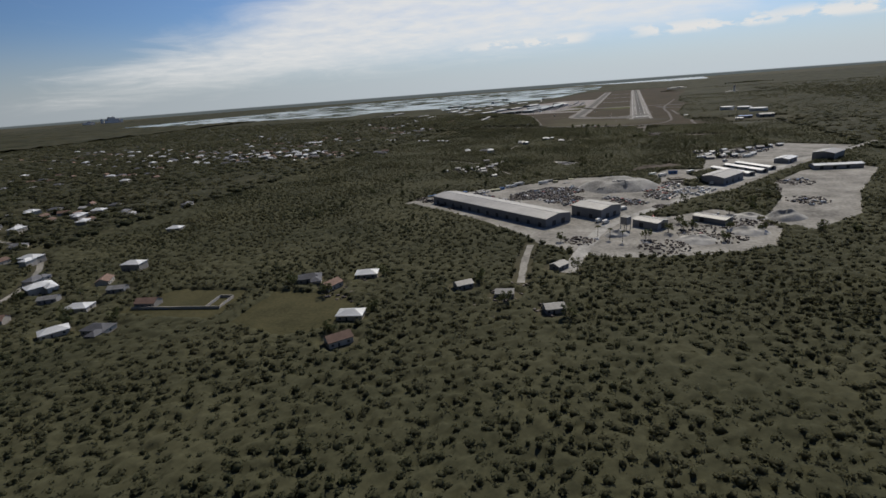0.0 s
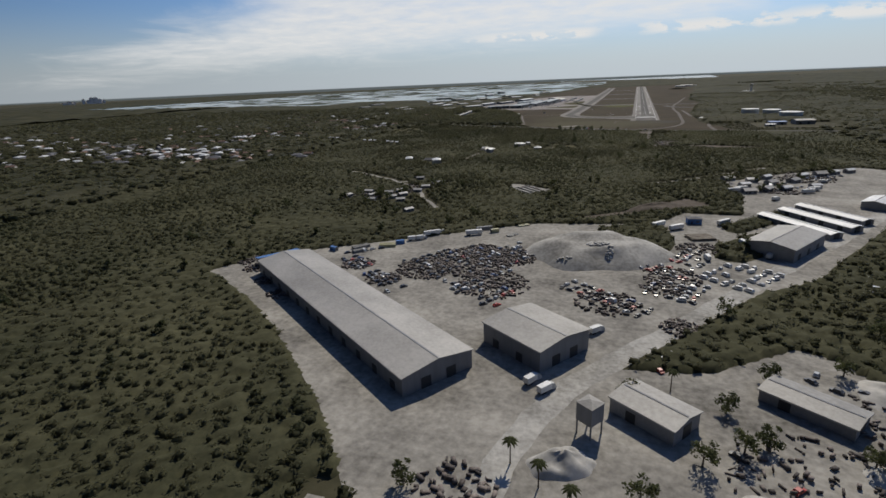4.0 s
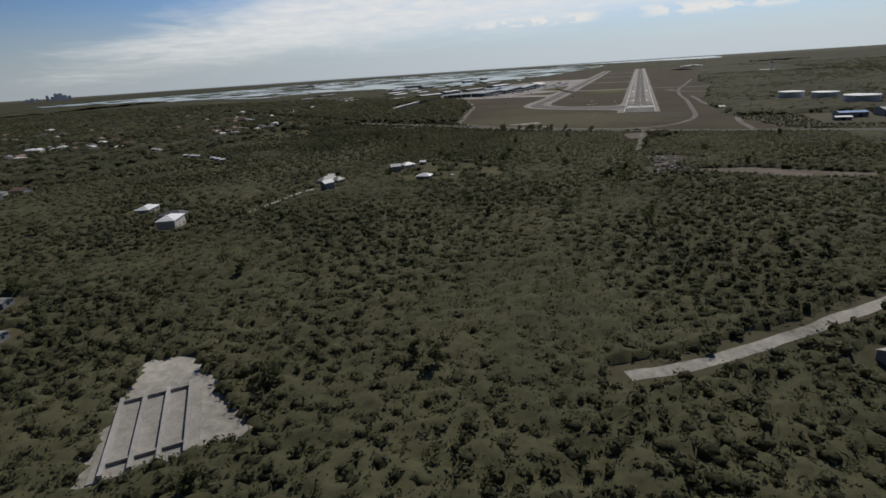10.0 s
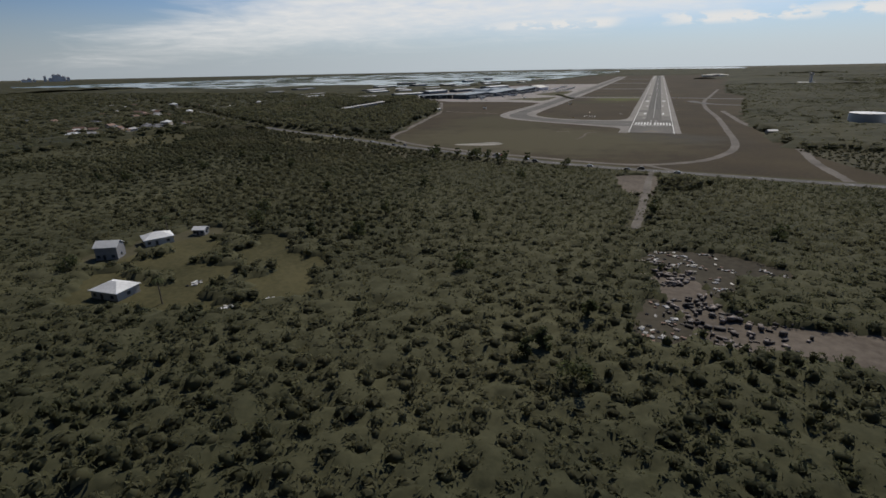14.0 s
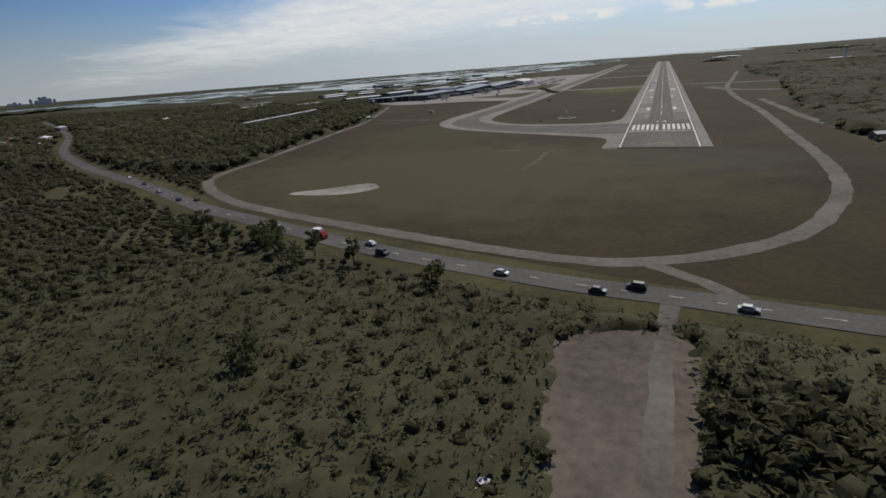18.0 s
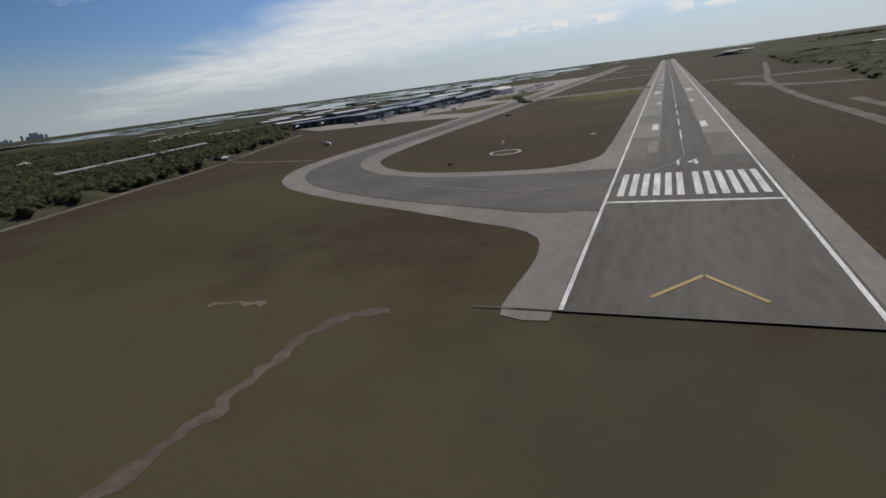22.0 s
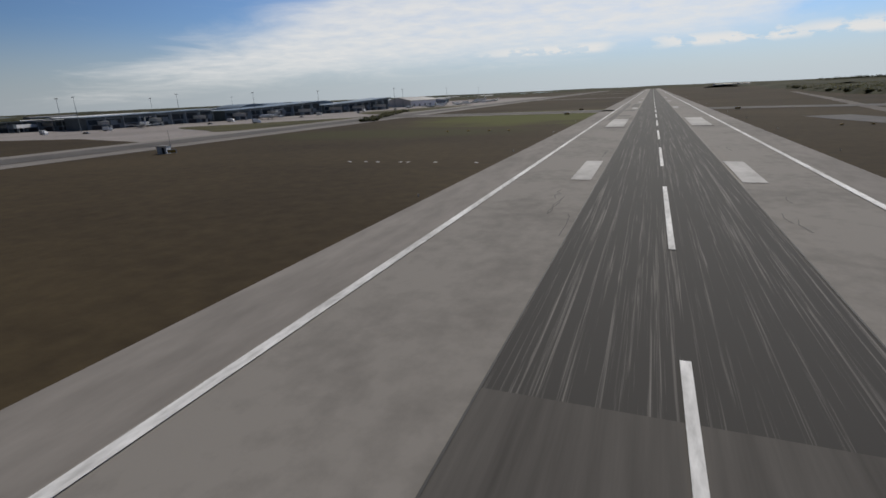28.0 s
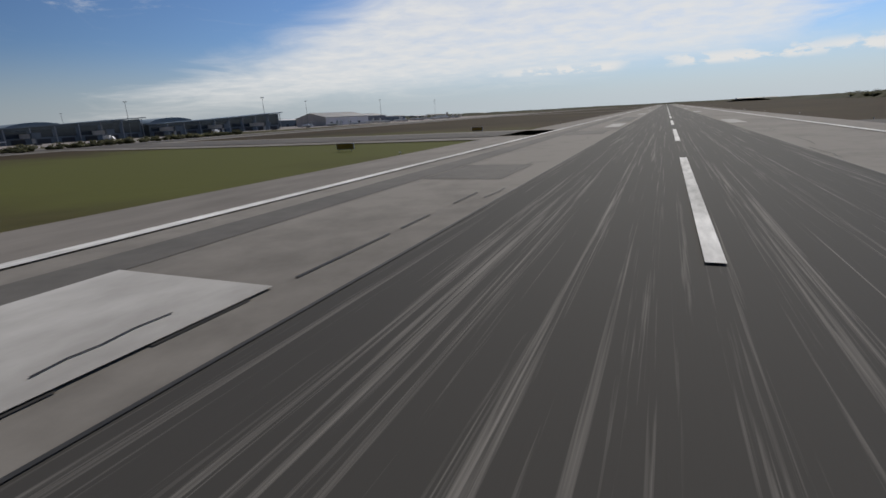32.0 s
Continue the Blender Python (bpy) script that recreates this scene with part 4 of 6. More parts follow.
big = make_hall("warehouse", "long steel warehouse with a weathered beige metal roof", 146, 28, 6.8, 2.0, M_tin, M_steel, -119, -1140, AX, 2)
lean = thing("lean_to", "open lean-to with a blue and white tin roof against the warehouse", "shed", "", -187, -1093, 0, AX)
part("roof", ([(-4, -14, 5.0), (4, -14, 6.4), (4, 14, 6.4), (-4, 14, 5.0), (-4, -14, 4.8), (4, -14, 6.2), (4, 14, 6.2), (-4, 14, 4.8)],
              [(0, 1, 2, 3), (7, 6, 5, 4), (0, 4, 5, 1), (2, 6, 7, 3), (0, 3, 7, 4), (1, 5, 6, 2)]), M_blue, lean)
for y in (-13, -4.5, 4.5, 13):
    part("post", rod(0.15, 0, 4.9, -3.7, y), M_pole, lean)
make_hall("storage_hall", "square steel storage hall with a pale flat gable roof", 29, 25, 8.0, 1.6, M_tin, M_steel, -36, -1147, AX, 2)
make_hall("machine_hall", "grey machine hall with a bright tin roof beside the track", 42, 24, 7.0, 2.0, M_tin, M_block, 70, -999, 57, 2)
for i, (x, y, n) in enumerate(((86, -951, 52), (101, -933, 52), (113, -916, 48))):
    make_hall("long_shed", "long low shed with a white metal roof", n, 9.5, 3.4, 1.0, M_white, M_block, x, y, -56, 1)
make_hall("workshop", "low workshop with a dull tin roof in the yard", 20, 13, 5.0, 1.2, M_tin, M_block, 3, -1181, AX, 1)
make_hall("long_store", "long grey store with a tin roof at the road", 24, 11, 3.8, 0.9, M_tin, M_block, 44, -1164, AX, 1)
make_hall("works_shed", "long low works shed with a white metal roof", 48, 12, 4.5, 1.2, M_white, M_block, 184, -930, 12, 1)
make_hall("far_hall", "tall pale hall at the end of the industrial road", 34, 22, 9.0, 1.8, M_tin, M_steel, 196, -862, 57, 2)
make_hall("far_store", "pale store shed beside the industrial road", 26, 15, 5.0, 1.4, M_white, M_block, 150, -880, 57, 1)
tower = thing("hopper_tower", "boxy steel hopper tower on legs", "hopper", "", -13, -1193, 0, AX)
part("bin", cbox(6, 6, 6.5, 0, 0, 5.0), M_steel, tower)
part("cap", hip(6, 6, 11.5, 1.0, 0.2), M_tin, tower)
for x in (-2.7, 2.7):
    for y in (-2.7, 2.7):
        part("leg", cbox(0.4, 0.4, 5.0, x, y), M_steel, tower)
cabin = thing("site_cabin", "bright blue site cabin on pale ground", "cabin", "", 29, -952, 0, 8)
part("wall", cbox(9.5, 7, 4.2), M_blue, cabin)
part("roof", moved(hip(9.5, 7, 4.2, 1.0, 0.4), 0, 0, 0), M_grey, cabin)
part("door", cbox(1.0, 0.12, 2.1, -2, -3.52, 0.1), M_dark, cabin)
part("window", cbox(2.2, 0.1, 1.1, 2, -3.51, 1.4), M_glass, cabin)


def make_trailer(label):
    e = thing("trailer", label, "trailer", "box trailers")
    part("box", cbox(12.2, 2.5, 2.8, 0, 0, 1.1), M_white, e)
    part("frame", cbox(11.6, 1.4, 0.35, 0, 0, 0.72), M_dark, e)
    part("landing_leg", cbox(0.3, 1.6, 0.75, 3.6, 0, 0), M_pole, e)
    for x in (-4.6, -3.4):
        for y in (-0.95, 0.95):
            part("wheel", wheel_geo(0.45, 0.4, x, y), M_rubber, e)
    return e


scatter(make_trailer("white box trailer parked on the yard"), sited([(8, -966, 50), (18, -971, 42), (46, -952, 48), (52, -1000, 120), (118, -838, 30), (124, -828, 30), (95, -822, 80), (-124, -1021, 38), (-99, -1013, 30), (66, -842, 30), (72, -834, 30)]))
stack = thing("beam_stack", "stack of long pale timber beams", "timber stack", "", 30, -988, 0, 20)
for k in range(3):
    for i in range(9):
        part("beam", cbox(17 - k, 1.0, 0.5, rnd.uniform(-0.6, 0.6), (i - 4) * 1.35, 0.15 + k * 0.52), M_wood, stack)
pad = thing("foundation", "bare concrete foundation with long low walls in a clearing", "foundation", "", 0, 0, 0, 0)
pad.matrix_basis = spot(-120, -882, -47)
part("slab", cbox(34, 24, 0.4), M_slab, pad)
for i in range(4):
    part("footing_wall", cbox(33, 1.0, 1.2, 0, -9 + i * 6.0, 0.4), M_tin, pad, "pale cast footing wall")
for x in (-15, 12):
    part("cross_wall", cbox(0.8, 18, 0.9, x, 0, 0.4), M_slab, pad)


def mound(name, label, cx, cy, rx, ry, h, material, seed, turn=0.0, dent=0.35, flat=9.0):
    n, m = 44, 15
    g = growth(cx, cy)
    rx, ry, h = rx * g, ry * g, h * g
    v, f = [(0, 0, min(h * (1 - dent * 0.5), h * flat * 1.02))], []
    for k in range(1, m + 1):
        q = k / m
        for i in range(n):
            a = 2 * math.pi * i / n
            w = 1 + 0.22 * noise.noise((math.cos(a) * 1.6 + seed, math.sin(a) * 1.6, 0))
            z = min(h * (1 - q ** 1.5), h * flat) * (1 + 0.5 * noise.noise((math.cos(a) * 2 * q + seed, math.sin(a) * 2 * q, 3.0)))
            z *= 1 - dent * max(0, math.cos(a - 4.2)) * math.exp(-((q - 0.25) / 0.22) ** 2)
            z += 0.5 * noise.noise((rx * q * math.cos(a) * 0.2, ry * q * math.sin(a) * 0.2, seed)) * (1 - q)
            v.append((rx * q * w * math.cos(a), ry * q * w * math.sin(a), max(z, 0.0) if k < m else 0.0))
    f += [(0, 1 + i, 1 + (i + 1) % n) for i in range(n)]
    for k in range(m - 1):
        f += [(1 + k * n + i, 1 + (k + 1) * n + i, 1 + (k + 1) * n + (i + 1) % n, 1 + k * n + (i + 1) % n) for i in range(n)]
    ob = new(name, mesh(name, v, f, material))
    for p in ob.data.polygons:
        p.use_smooth = True
    ob.matrix_basis = spot(*at(cx, cy), turn, 0.03)
    return tagged(ob, label, "mound")


heap = mound("stone_mound", "large pale heap of crushed limestone with slumped sides", -24, -1030, 37, 31, 13.0, M_heap, 2.0, 14, 0.1, 0.62)


def rock_geo(q, s):
    g = cbox(1, 1, 1, 0, 0, -0.5)
    v = [(x * s * q.uniform(0.7, 1.2), y * s * q.uniform(0.7, 1.2), z * s * q.uniform(0.3, 0.55)) for x, y, z in g[0]]
    v += [(0, 0, s * 0.34), (0.62 * s, 0, 0), (-0.62 * s, 0, 0), (0, 0.62 * s, 0), (0, -0.62 * s, 0)]
    f = []
    for quad, c in zip([(4, 5, 7, 6), (1, 3, 7, 5), (0, 4, 6, 2), (2, 6, 7, 3), (0, 1, 5, 4)], range(8, 13)):
        f += [(quad[k], quad[(k + 1) % 4], c) for k in range(4)]
    return v, f + [(0, 2, 3, 1)]


def boulders(label, cx, cy, rx, ry, n, size, seed):
    """Rocks lying on the big heap's surface."""
    q = random.Random(seed)
    me = heap.data
    tree = BVHTree.FromPolygons([heap.matrix_basis @ v.co for v in me.vertices], [tuple(p.vertices) for p in me.polygons])
    e = thing("boulder_pile", label, "rubble", "", cx, cy)
    ox, oy = at(cx, cy)
    for _ in range(n):
        a, d = q.uniform(0, 2 * math.pi), math.sqrt(q.uniform(0, 1))
        x, y = rx * d * math.cos(a), ry * d * math.sin(a)
        hit = tree.ray_cast(Vector(((ox + x) * K, (oy + y) * K, 50)), Vector((0, 0, -1)))[0]
        z = (hit.z / K if hit else 0.05) + 0.15 + (1 - d) * 0.9
        part("boulder", moved(rock_geo(q, size * q.uniform(0.5, 1.3)), x, y, z, q.uniform(0, 360)), M_boulder, e)


boulders("white limestone rubble tipped on the large heap", -23, -1039, 6.0, 3.2, 60, 2.3, 5)
boulders("white rubble sliding down the heap's flank", -17, -1047, 1.6, 5.0, 28, 1.6, 6)
boulders("small white rubble heap at the foot of the mound", -38, -1057, 4.5, 2.2, 20, 1.0, 7)


# stacks of pipes, containers and frames along the yard's back edge
def make_pipes(label, material, n, rows, length, r, x, y, turn):
    e = thing("pipe_stack", label, "pipe stack", "pipe stacks", x, y, 0, turn)
    for k in range(rows):
        for i in range(n - k):
            g = lathe_y([(-length / 2 + rnd.uniform(-0.4, 0.4), r, 0), (length / 2 + rnd.uniform(-0.4, 0.4), r, 0)], 8)
            part("pipe", moved(g, (i - (n - k - 1) / 2) * 2.1 * r, 0, r + k * 1.8 * r), material, e)
    for y0 in (-length * 0.35, length * 0.35):
        part("bearer", cbox(n * 2.1 * r, 0.25, 0.12, 0, y0, 0.0), M_wood, e)
    return e


make_pipes("stack of faded yellow pipes lying in the yard", M_yellow, 6, 2, 11, 0.55, -141, -1050, -70)
make_pipes("stack of dull grey steel pipes lying in the yard", M_pipe, 6, 2, 12, 0.5, -155, -1057, -35)
make_pipes("stack of dull grey steel pipes lying in the yard", M_pipe, 5, 2, 10, 0.5, -152, -1064, -40)
make_pipes("loose stack of grey pipes beside the containers", M_pipe, 5, 1, 9, 0.45, -76, -1008, -30)
make_pipes("stack of faded yellow pipes lying in the yard", M_yellow, 4, 1, 9, 0.5, -74, -984, -50)


def make_container(label, material, length, x, y, turn):
    e = thing("container", label, "container", "containers", x, y, 0, turn)
    part("box", cbox(length, 2.5, 2.6, 0, 0, 0.1), material, e)
    for s in (-1, 1):
        part("end_frame", cbox(0.18, 2.6, 2.75, s * (length / 2), 0, 0.05), M_pipe, e)
    for i in range(int(length)):
        part("rib", cbox(0.12, 2.58, 2.5, -length / 2 + 0.5 + i, 0, 0.15), material, e)
    return e


make_container("blue steel container among scrap vehicles", M_blue, 6.1, -168, -1066, -20)
make_container("blue steel container among scrap vehicles", M_blue, 6.1, -136, -1043, 30)
make_container("white steel container at the yard's edge", M_white, 9.0, -122, -1016, 38)
make_container("dull yellow container beside a pipe stack", M_yellow, 6.1, -88, -1004, 34)
make_container("grey steel container in the yard", M_steel, 12.0, -96, -1000, 32)
mound("stone_mound", "rounded pale heap of sand in the works yard", 92, -1150, 15, 11, 6, M_heap, 12.0, 20)
mound("stone_mound", "white heap of crushed limestone beside the hopper", -18, -1208, 9, 6, 4.5, M_pale, 14.0, 30)
mound("soil_mound", "low brown heap of bulldozed soil", 6, -913, 26, 10, 4, M_soil, 8.0, 42)
for x, y, h in ((62, -1192, 4), (30, -1215, 4), (70, -1150, 3)):
    mound("stone_mound", "white heap of crushed limestone at the yard's edge", x, y, 13, 10, h, M_pale, x, 0)

# wrecks in rows, and lorries
wrecks = [make_car("stripped dark wreck of a saloon car", PAINT[2], group="scrapped cars", name="scrap_car", wheels=False),
          make_car("faded silver scrapped hatchback", PAINT[1], 3.9, 1.5, 0.9, 0.2, group="scrapped cars", name="scrap_car", wheels=False),
          make_car("white scrapped van with dull paint", PAINT[0], 4.8, 2.0, 0.8, 0.05, group="scrapped cars", name="scrap_car", wheels=False),
          make_car("dented red scrapped saloon car", PAINT[3], group="scrapped cars", name="scrap_car", wheels=False),
          make_car("dark blue scrapped estate car", PAINT[4], 4.6, 1.5, 1.0, 0.1, group="scrapped cars", name="scrap_car", wheels=False)]
rng = random.Random(4)
spots = [[] for _ in wrecks]


def fill(cx, cy, ux, uy, turn, nu, nv, du, dv, keep=0.8, kinds=(0, 0, 0, 0, 0, 1, 1, 2, 4, 0, 1, 3)):
    c, s = math.cos(radians(turn)), math.sin(radians(turn))
    g = growth(cx, cy)
    cx, cy = at(cx, cy)
    nu, nv = round(nu * g), round(nv * g)
    for i in range(nu):
        for j in range(nv):
            if rng.random() < keep:
                a, b = (i - (nu - 1) / 2) * du + rng.uniform(-0.8, 0.8), (j - (nv - 1) / 2) * dv + rng.uniform(-0.8, 0.8)
                spots[rng.choice(kinds)].append((cx + a * c - b * s, cy + a * s + b * c, turn + rng.choice((0, 90, 90, 180)) + rng.uniform(-25, 25)))


fill(-88, -1068, 0, 0, AX, 9, 8, 6.2, 6.4, 0.6)
fill(-66, -1042, 0, 0, AX, 4, 5, 6.2, 6.0, 0.6)
fill(-66, -1104, 0, 0, AX, 5, 4, 6.4, 5.4, 0.7)
fill(-144, -1082, 0, 0, AX, 4, 3, 5.2, 4.4, 0.85)
fill(-121, -1100, 0, 0, AX, 4, 3, 5.2, 4.4, 0.85)
fill(-107, -1112, 0, 0, AX, 1, 3, 5.0, 5.0, 0.9)
fill(-150, -1062, 0, 0, 38, 4, 1, 6.0, 5.0, 0.9)
fill(-16, -1095, 0, 0, AX, 8, 3, 5.8, 5.6, 0.85)
fill(14, -1075, 0, 0, 70, 5, 4, 6.0, 5.6, 0.8)
fill(14, -1042, 0, 0, 60, 6, 4, 6.0, 5.6, 0.75)
fill(24, -1022, 0, 0, 55, 3, 3, 6.0, 5.6, 0.7)
fill(42, -1052, 0, 0, 55, 5, 4, 6.8, 6.4, 0.7, (1, 2, 2))
fill(8, -1146, 0, 0, 50, 3, 2, 8.0, 6.0, 0.8)
fill(56, -1146, 0, 0, AX, 3, 3, 7.5, 6.5, 0.6)
fill(30, -1205, 0, 0, AX, 4, 3, 8.0, 7.0, 0.5)
fill(108, -818, 0, 0, 40, 4, 4, 9.5, 8.5, 0.6)
fill(150, -765, 0, 0, 40, 5, 3, 9.0, 8.0, 0.6)
fill(96, -1050, 0, 0, 55, 4, 3, 7.0, 7.0, 0.6, (4, 1, 2))
fill(134, -1000, 0, 0, 55, 4, 3, 8.0, 7.0, 0.6, (4, 1, 0))
fill(118, -1098, 0, 0, 40, 3, 3, 8.0, 8.0, 0.5)
fill(-190, -858, 0, 0, 50, 2, 2, 8.0, 7.0, 0.9)
for proto, pl in zip(wrecks, spots):
    scatter(proto, pl)
scatter(make_truck("old lorry with a pale box body in the yard", PAINT[1], 8.0, "lorries in the yard"),
        sited([(-32, -1172, 60), (-27, -1176, 55), (-131, -1034, 40), (-127, -1031, 42), (30, -1028, 100), (60, -1018, 60), (-16, -1130, 50), (90, -870, 40), (140, -790, 10)]))
# heaps of loose scrap
sv, st, base = [], [], 0
rs = np.random.default_rng(3)
for cx, cy, r, n in ((-86, -1062, 24, 520), (-66, -1050, 14, 220), (-66, -1092, 18, 300), (-14, -1100, 14, 130), (14, -1118, 8, 90), (12, -1060, 14, 130), (100, -1040, 14, 90), (130, -1010, 16, 90), (120, -1090, 16, 80), (-104, -1080, 16, 260), (-84, -1046, 14, 200), (-142, -1084, 9, 90), (-119, -1101, 9, 90), (-205, -1096, 8, 90), (-192, -1106, 7, 80), (-174, -1120, 6, 70), (-157, -1133, 6, 50), (-50, -1028, 10, 110), (8, -1076, 10, 90), (28, -1010, 12, 90),
                     (130, -770, 26, 240), (100, -835, 14, 120), (30, -530, 18, 130), (10, -500, 12, 90), (-215, -898, 24, 230), (-225, -920, 16, 150), (-195, -868, 16, 110), (40, -1200, 22, 160), (66, -1165, 16, 110), (10, -1232, 16, 100), (-40, -1225, 10, 60), (-145, -1330, 26, 160), (-60, -1335, 26, 140)):
    r *= growth(cx, cy)
    cx, cy = at(cx, cy)
    for _ in range(int(n * 1.2)):
        a, q = rs.uniform(0, 2 * math.pi), r * math.sqrt(rs.uniform(0, 1))
        g = cbox(rs.uniform(0.4, 3.2), rs.uniform(0.3, 1.6), rs.uniform(0.2, 1.1))
        g = moved(g, cx + q * math.cos(a), cy + q * math.sin(a), rs.uniform(0, 0.7 * (1 - q / r) + 0.05), rs.uniform(0, 180))
        sv += g[0]
        for k in g[1]:
            st += [(base + k[0], base + k[1], base + k[2]), (base + k[0], base + k[2], base + k[3])]
        base += 8
tagged(new("scrap", soup("scrap", sv, st, M_rust)), "loose scrap metal and rubbish heaped on the ground", "scrap", "", "stuff")

# ---------------------------------------------------------------- houses
protos = [make_house("white-roofed stucco bungalow among trees", 15, 10, 3.2, 2.2, M_white, M_stucco),
          make_house("grey-shingled stucco bungalow with a side wing", 16, 10, 3.2, 2.4, M_grey, M_stucco, "hip", True),
          make_house("brown-roofed stucco house with a gable", 13, 9, 3.4, 2.2, M_brown, M_stucco, "gable"),
          make_house("tin-roofed small block house with a gable", 11, 8, 3.0, 1.6, M_tin, M_block, "gable"),
          make_house("two-storey pale villa with a white hip roof", 17, 12, 6.2, 2.4, M_white, M_stucco, "hip", True),
          make_house("rusty tin-roofed shack in a bush settlement", 8.5, 5.5, 2.5, 0.9, M_shack, M_block, "gable", False, "shacks in the settlement"),
          make_house("small pale shed with a white tin roof in the yard", 10, 6, 3.2, 1.2, M_white, M_block, "gable", False, "sheds in the yard"),
          make_house("white-roofed stucco bungalow in the suburb", 15, 10, 3.2, 2.2, M_white, M_stucco, plain=True),
          make_house("grey-shingled stucco bungalow in the suburb", 17, 10, 3.2, 2.4, M_grey, M_stucco, plain=True),
          make_house("brown-roofed stucco house in the suburb", 14, 9, 3.4, 2.2, M_brown, M_stucco, "gable", plain=True),
          make_house("tin-roofed small block house in the suburb", 12, 8, 3.0, 1.6, M_shack, M_block, "gable", plain=True),
          make_house("two-storey pale villa with a white roof", 16, 11, 6.2, 2.2, M_white, M_stucco, plain=True),
          make_house("white-roofed bungalow beside a rough lawn", 11.5, 9, 3.2, 2.0, M_white, M_stucco, group="houses in the bush"),
          make_house("narrow two-storey pale house with a white gable roof", 8.5, 7, 5.4, 1.8, M_white, M_block, "gable", group="houses in the bush"),
          make_house("small white-roofed shed beside the houses", 5.5, 4.5, 2.6, 1.0, M_white, M_block, "gable", group="houses in the bush"),
          make_house("large tin-roofed house with a wing among the trees", 17, 10, 3.8, 3.0, M_tin, M_stucco, "hip", True, group="houses in the bush")]
rng = random.Random(21)
HOUSES = [[] for _ in protos]
fixed = [(4, -409, -1345, 10), (4, -333, -1388, 70), (0, -280, -1401, 20), (4, -612, -1220, 0), (4, -528, -1223, 15), (1, -469, -1320, 40), (0, -262, -1429, 60), (1, -242, -1419, 10),
         (1, -180, -1330, 30), (2, -161, -1338, 75), (0, -150, -1316, 20), (3, -90, -1322, 40), (3, -66, -1330, 10), (0, -130, -1372, 15), (2, -122, -1398, 50), (3, -40, -1344, 25), (3, -46, -1282, 60),
                  (6, 77, -817, 30), (3, 99, -803, 45), (3, 76, -845, 20), (6, 105, -828, 35), (6, 86, -794, 10), (3, 68, -789, 30), (6, 100, -776, 45), (6, 131, -763, 40), (3, 147, -753, 20), (6, 175, -732, 35), (3, 118, -790, 50), (6, 160, -742, 30), (3, 90, -834, 60), (6, 128, -815, 30)]
fixed = [(k, *at(x, y), t) for k, x, y, t in fixed]
fixed += [(12, -165, -578, 5), (13, -203, -552, 30), (12, -201, -531, 60), (14, -192, -515, 20), (15, -242, -601, 65), (14, -640, -423, 15), (14, -628, -427, 25), (14, -616, -431, 10), (14, -528, -474, 20), (14, -514, -477, 35), (14, -503, -479, 5),
          (14, -468, -492, 15), (14, -456, -498, 30), (14, -443, -504, 25), (14, -252, -580, 20), (13, -231, -620, 65), (8, -730, -374, 10), (7, -735, -402, 30), (7, -844, -345, 0), (9, -849, -316, 20), (6, 117, -52, 20),
          (5, -258, -920, 20), (5, -270, -934, 60), (5, -250, -908, 35), (5, -262, -952, 10), (5, -231, -885, 25), (5, -240, -925, 50), (5, -256, -840, 15), (5, -232, -948, 25), (5, -208, -984, 60),
          (5, -282, -918, 5), (5, -246, -938, 40), (5, -222, -862, 20), (5, -295, -940, 75), (5, -232, -905, 12)]
for k, x, y, t in fixed:
    HOUSES[k].append((x, y, t))
CLUSTERS = [(-440, -1455, 90, 45, 12), (-690, -1255, 130, 70, 22), (-1060, -930, 200, 120, 26), (-690, -705, 110, 70, 34), (-860, -680, 130, 90, 40), (-1060, -640, 160, 110, 40),
            (-1330, -600, 220, 150, 34), (-1650, -480, 260, 160, 24), (-830, -490, 120, 60, 16), (-900, -390, 160, 50, 16), (-690, -215, 60, 50, 12), (-650, -145, 40, 25, 6), (-850, 10, 120, 80, 14),
            (-1150, -250, 260, 140, 18), (-900, 250, 300, 180, 12), (-330, -715, 60, 20, 3)]
for cx, cy, a, b, n in CLUSTERS:
    got = []
    for _ in range(n * 6):
        x, y = cx + rng.gauss(0, 0.55) * a, cy + rng.gauss(0, 0.55) * b
        if len(got) < n and all((x - u) ** 2 + (y - w) ** 2 > 19 ** 2 for u, w in got) and all((x - q[1]) ** 2 + (y - q[2]) ** 2 > 24 ** 2 for q in fixed):
            got.append((x, y))
            HOUSES[rng.choice((7, 8, 8, 8, 9, 9, 9, 10, 10, 11))].append((x, y, rng.choice((0, 90)) + rng.uniform(-15, 15) + 25))
for proto, pl in zip(protos, HOUSES):
    scatter(proto, pl)
ALL_HOUSES = np.array([(x, y) for pl in HOUSES for x, y, _ in pl])

wall = thing("boundary_wall", "pale rendered wall round a mown plot", "wall", "", -210, -1372, 0, 12)
for x0, x1, y0, y1 in ((-56, 6, -10, -9.6), (-4, 6, 8, 8.4), (5.6, 6, -10, 8.4), (-4, -3.6, -10, 8.4)):
    part("wall_run", box(x0, x1, y0, y1, 0, 1.9), M_stucco, wall)

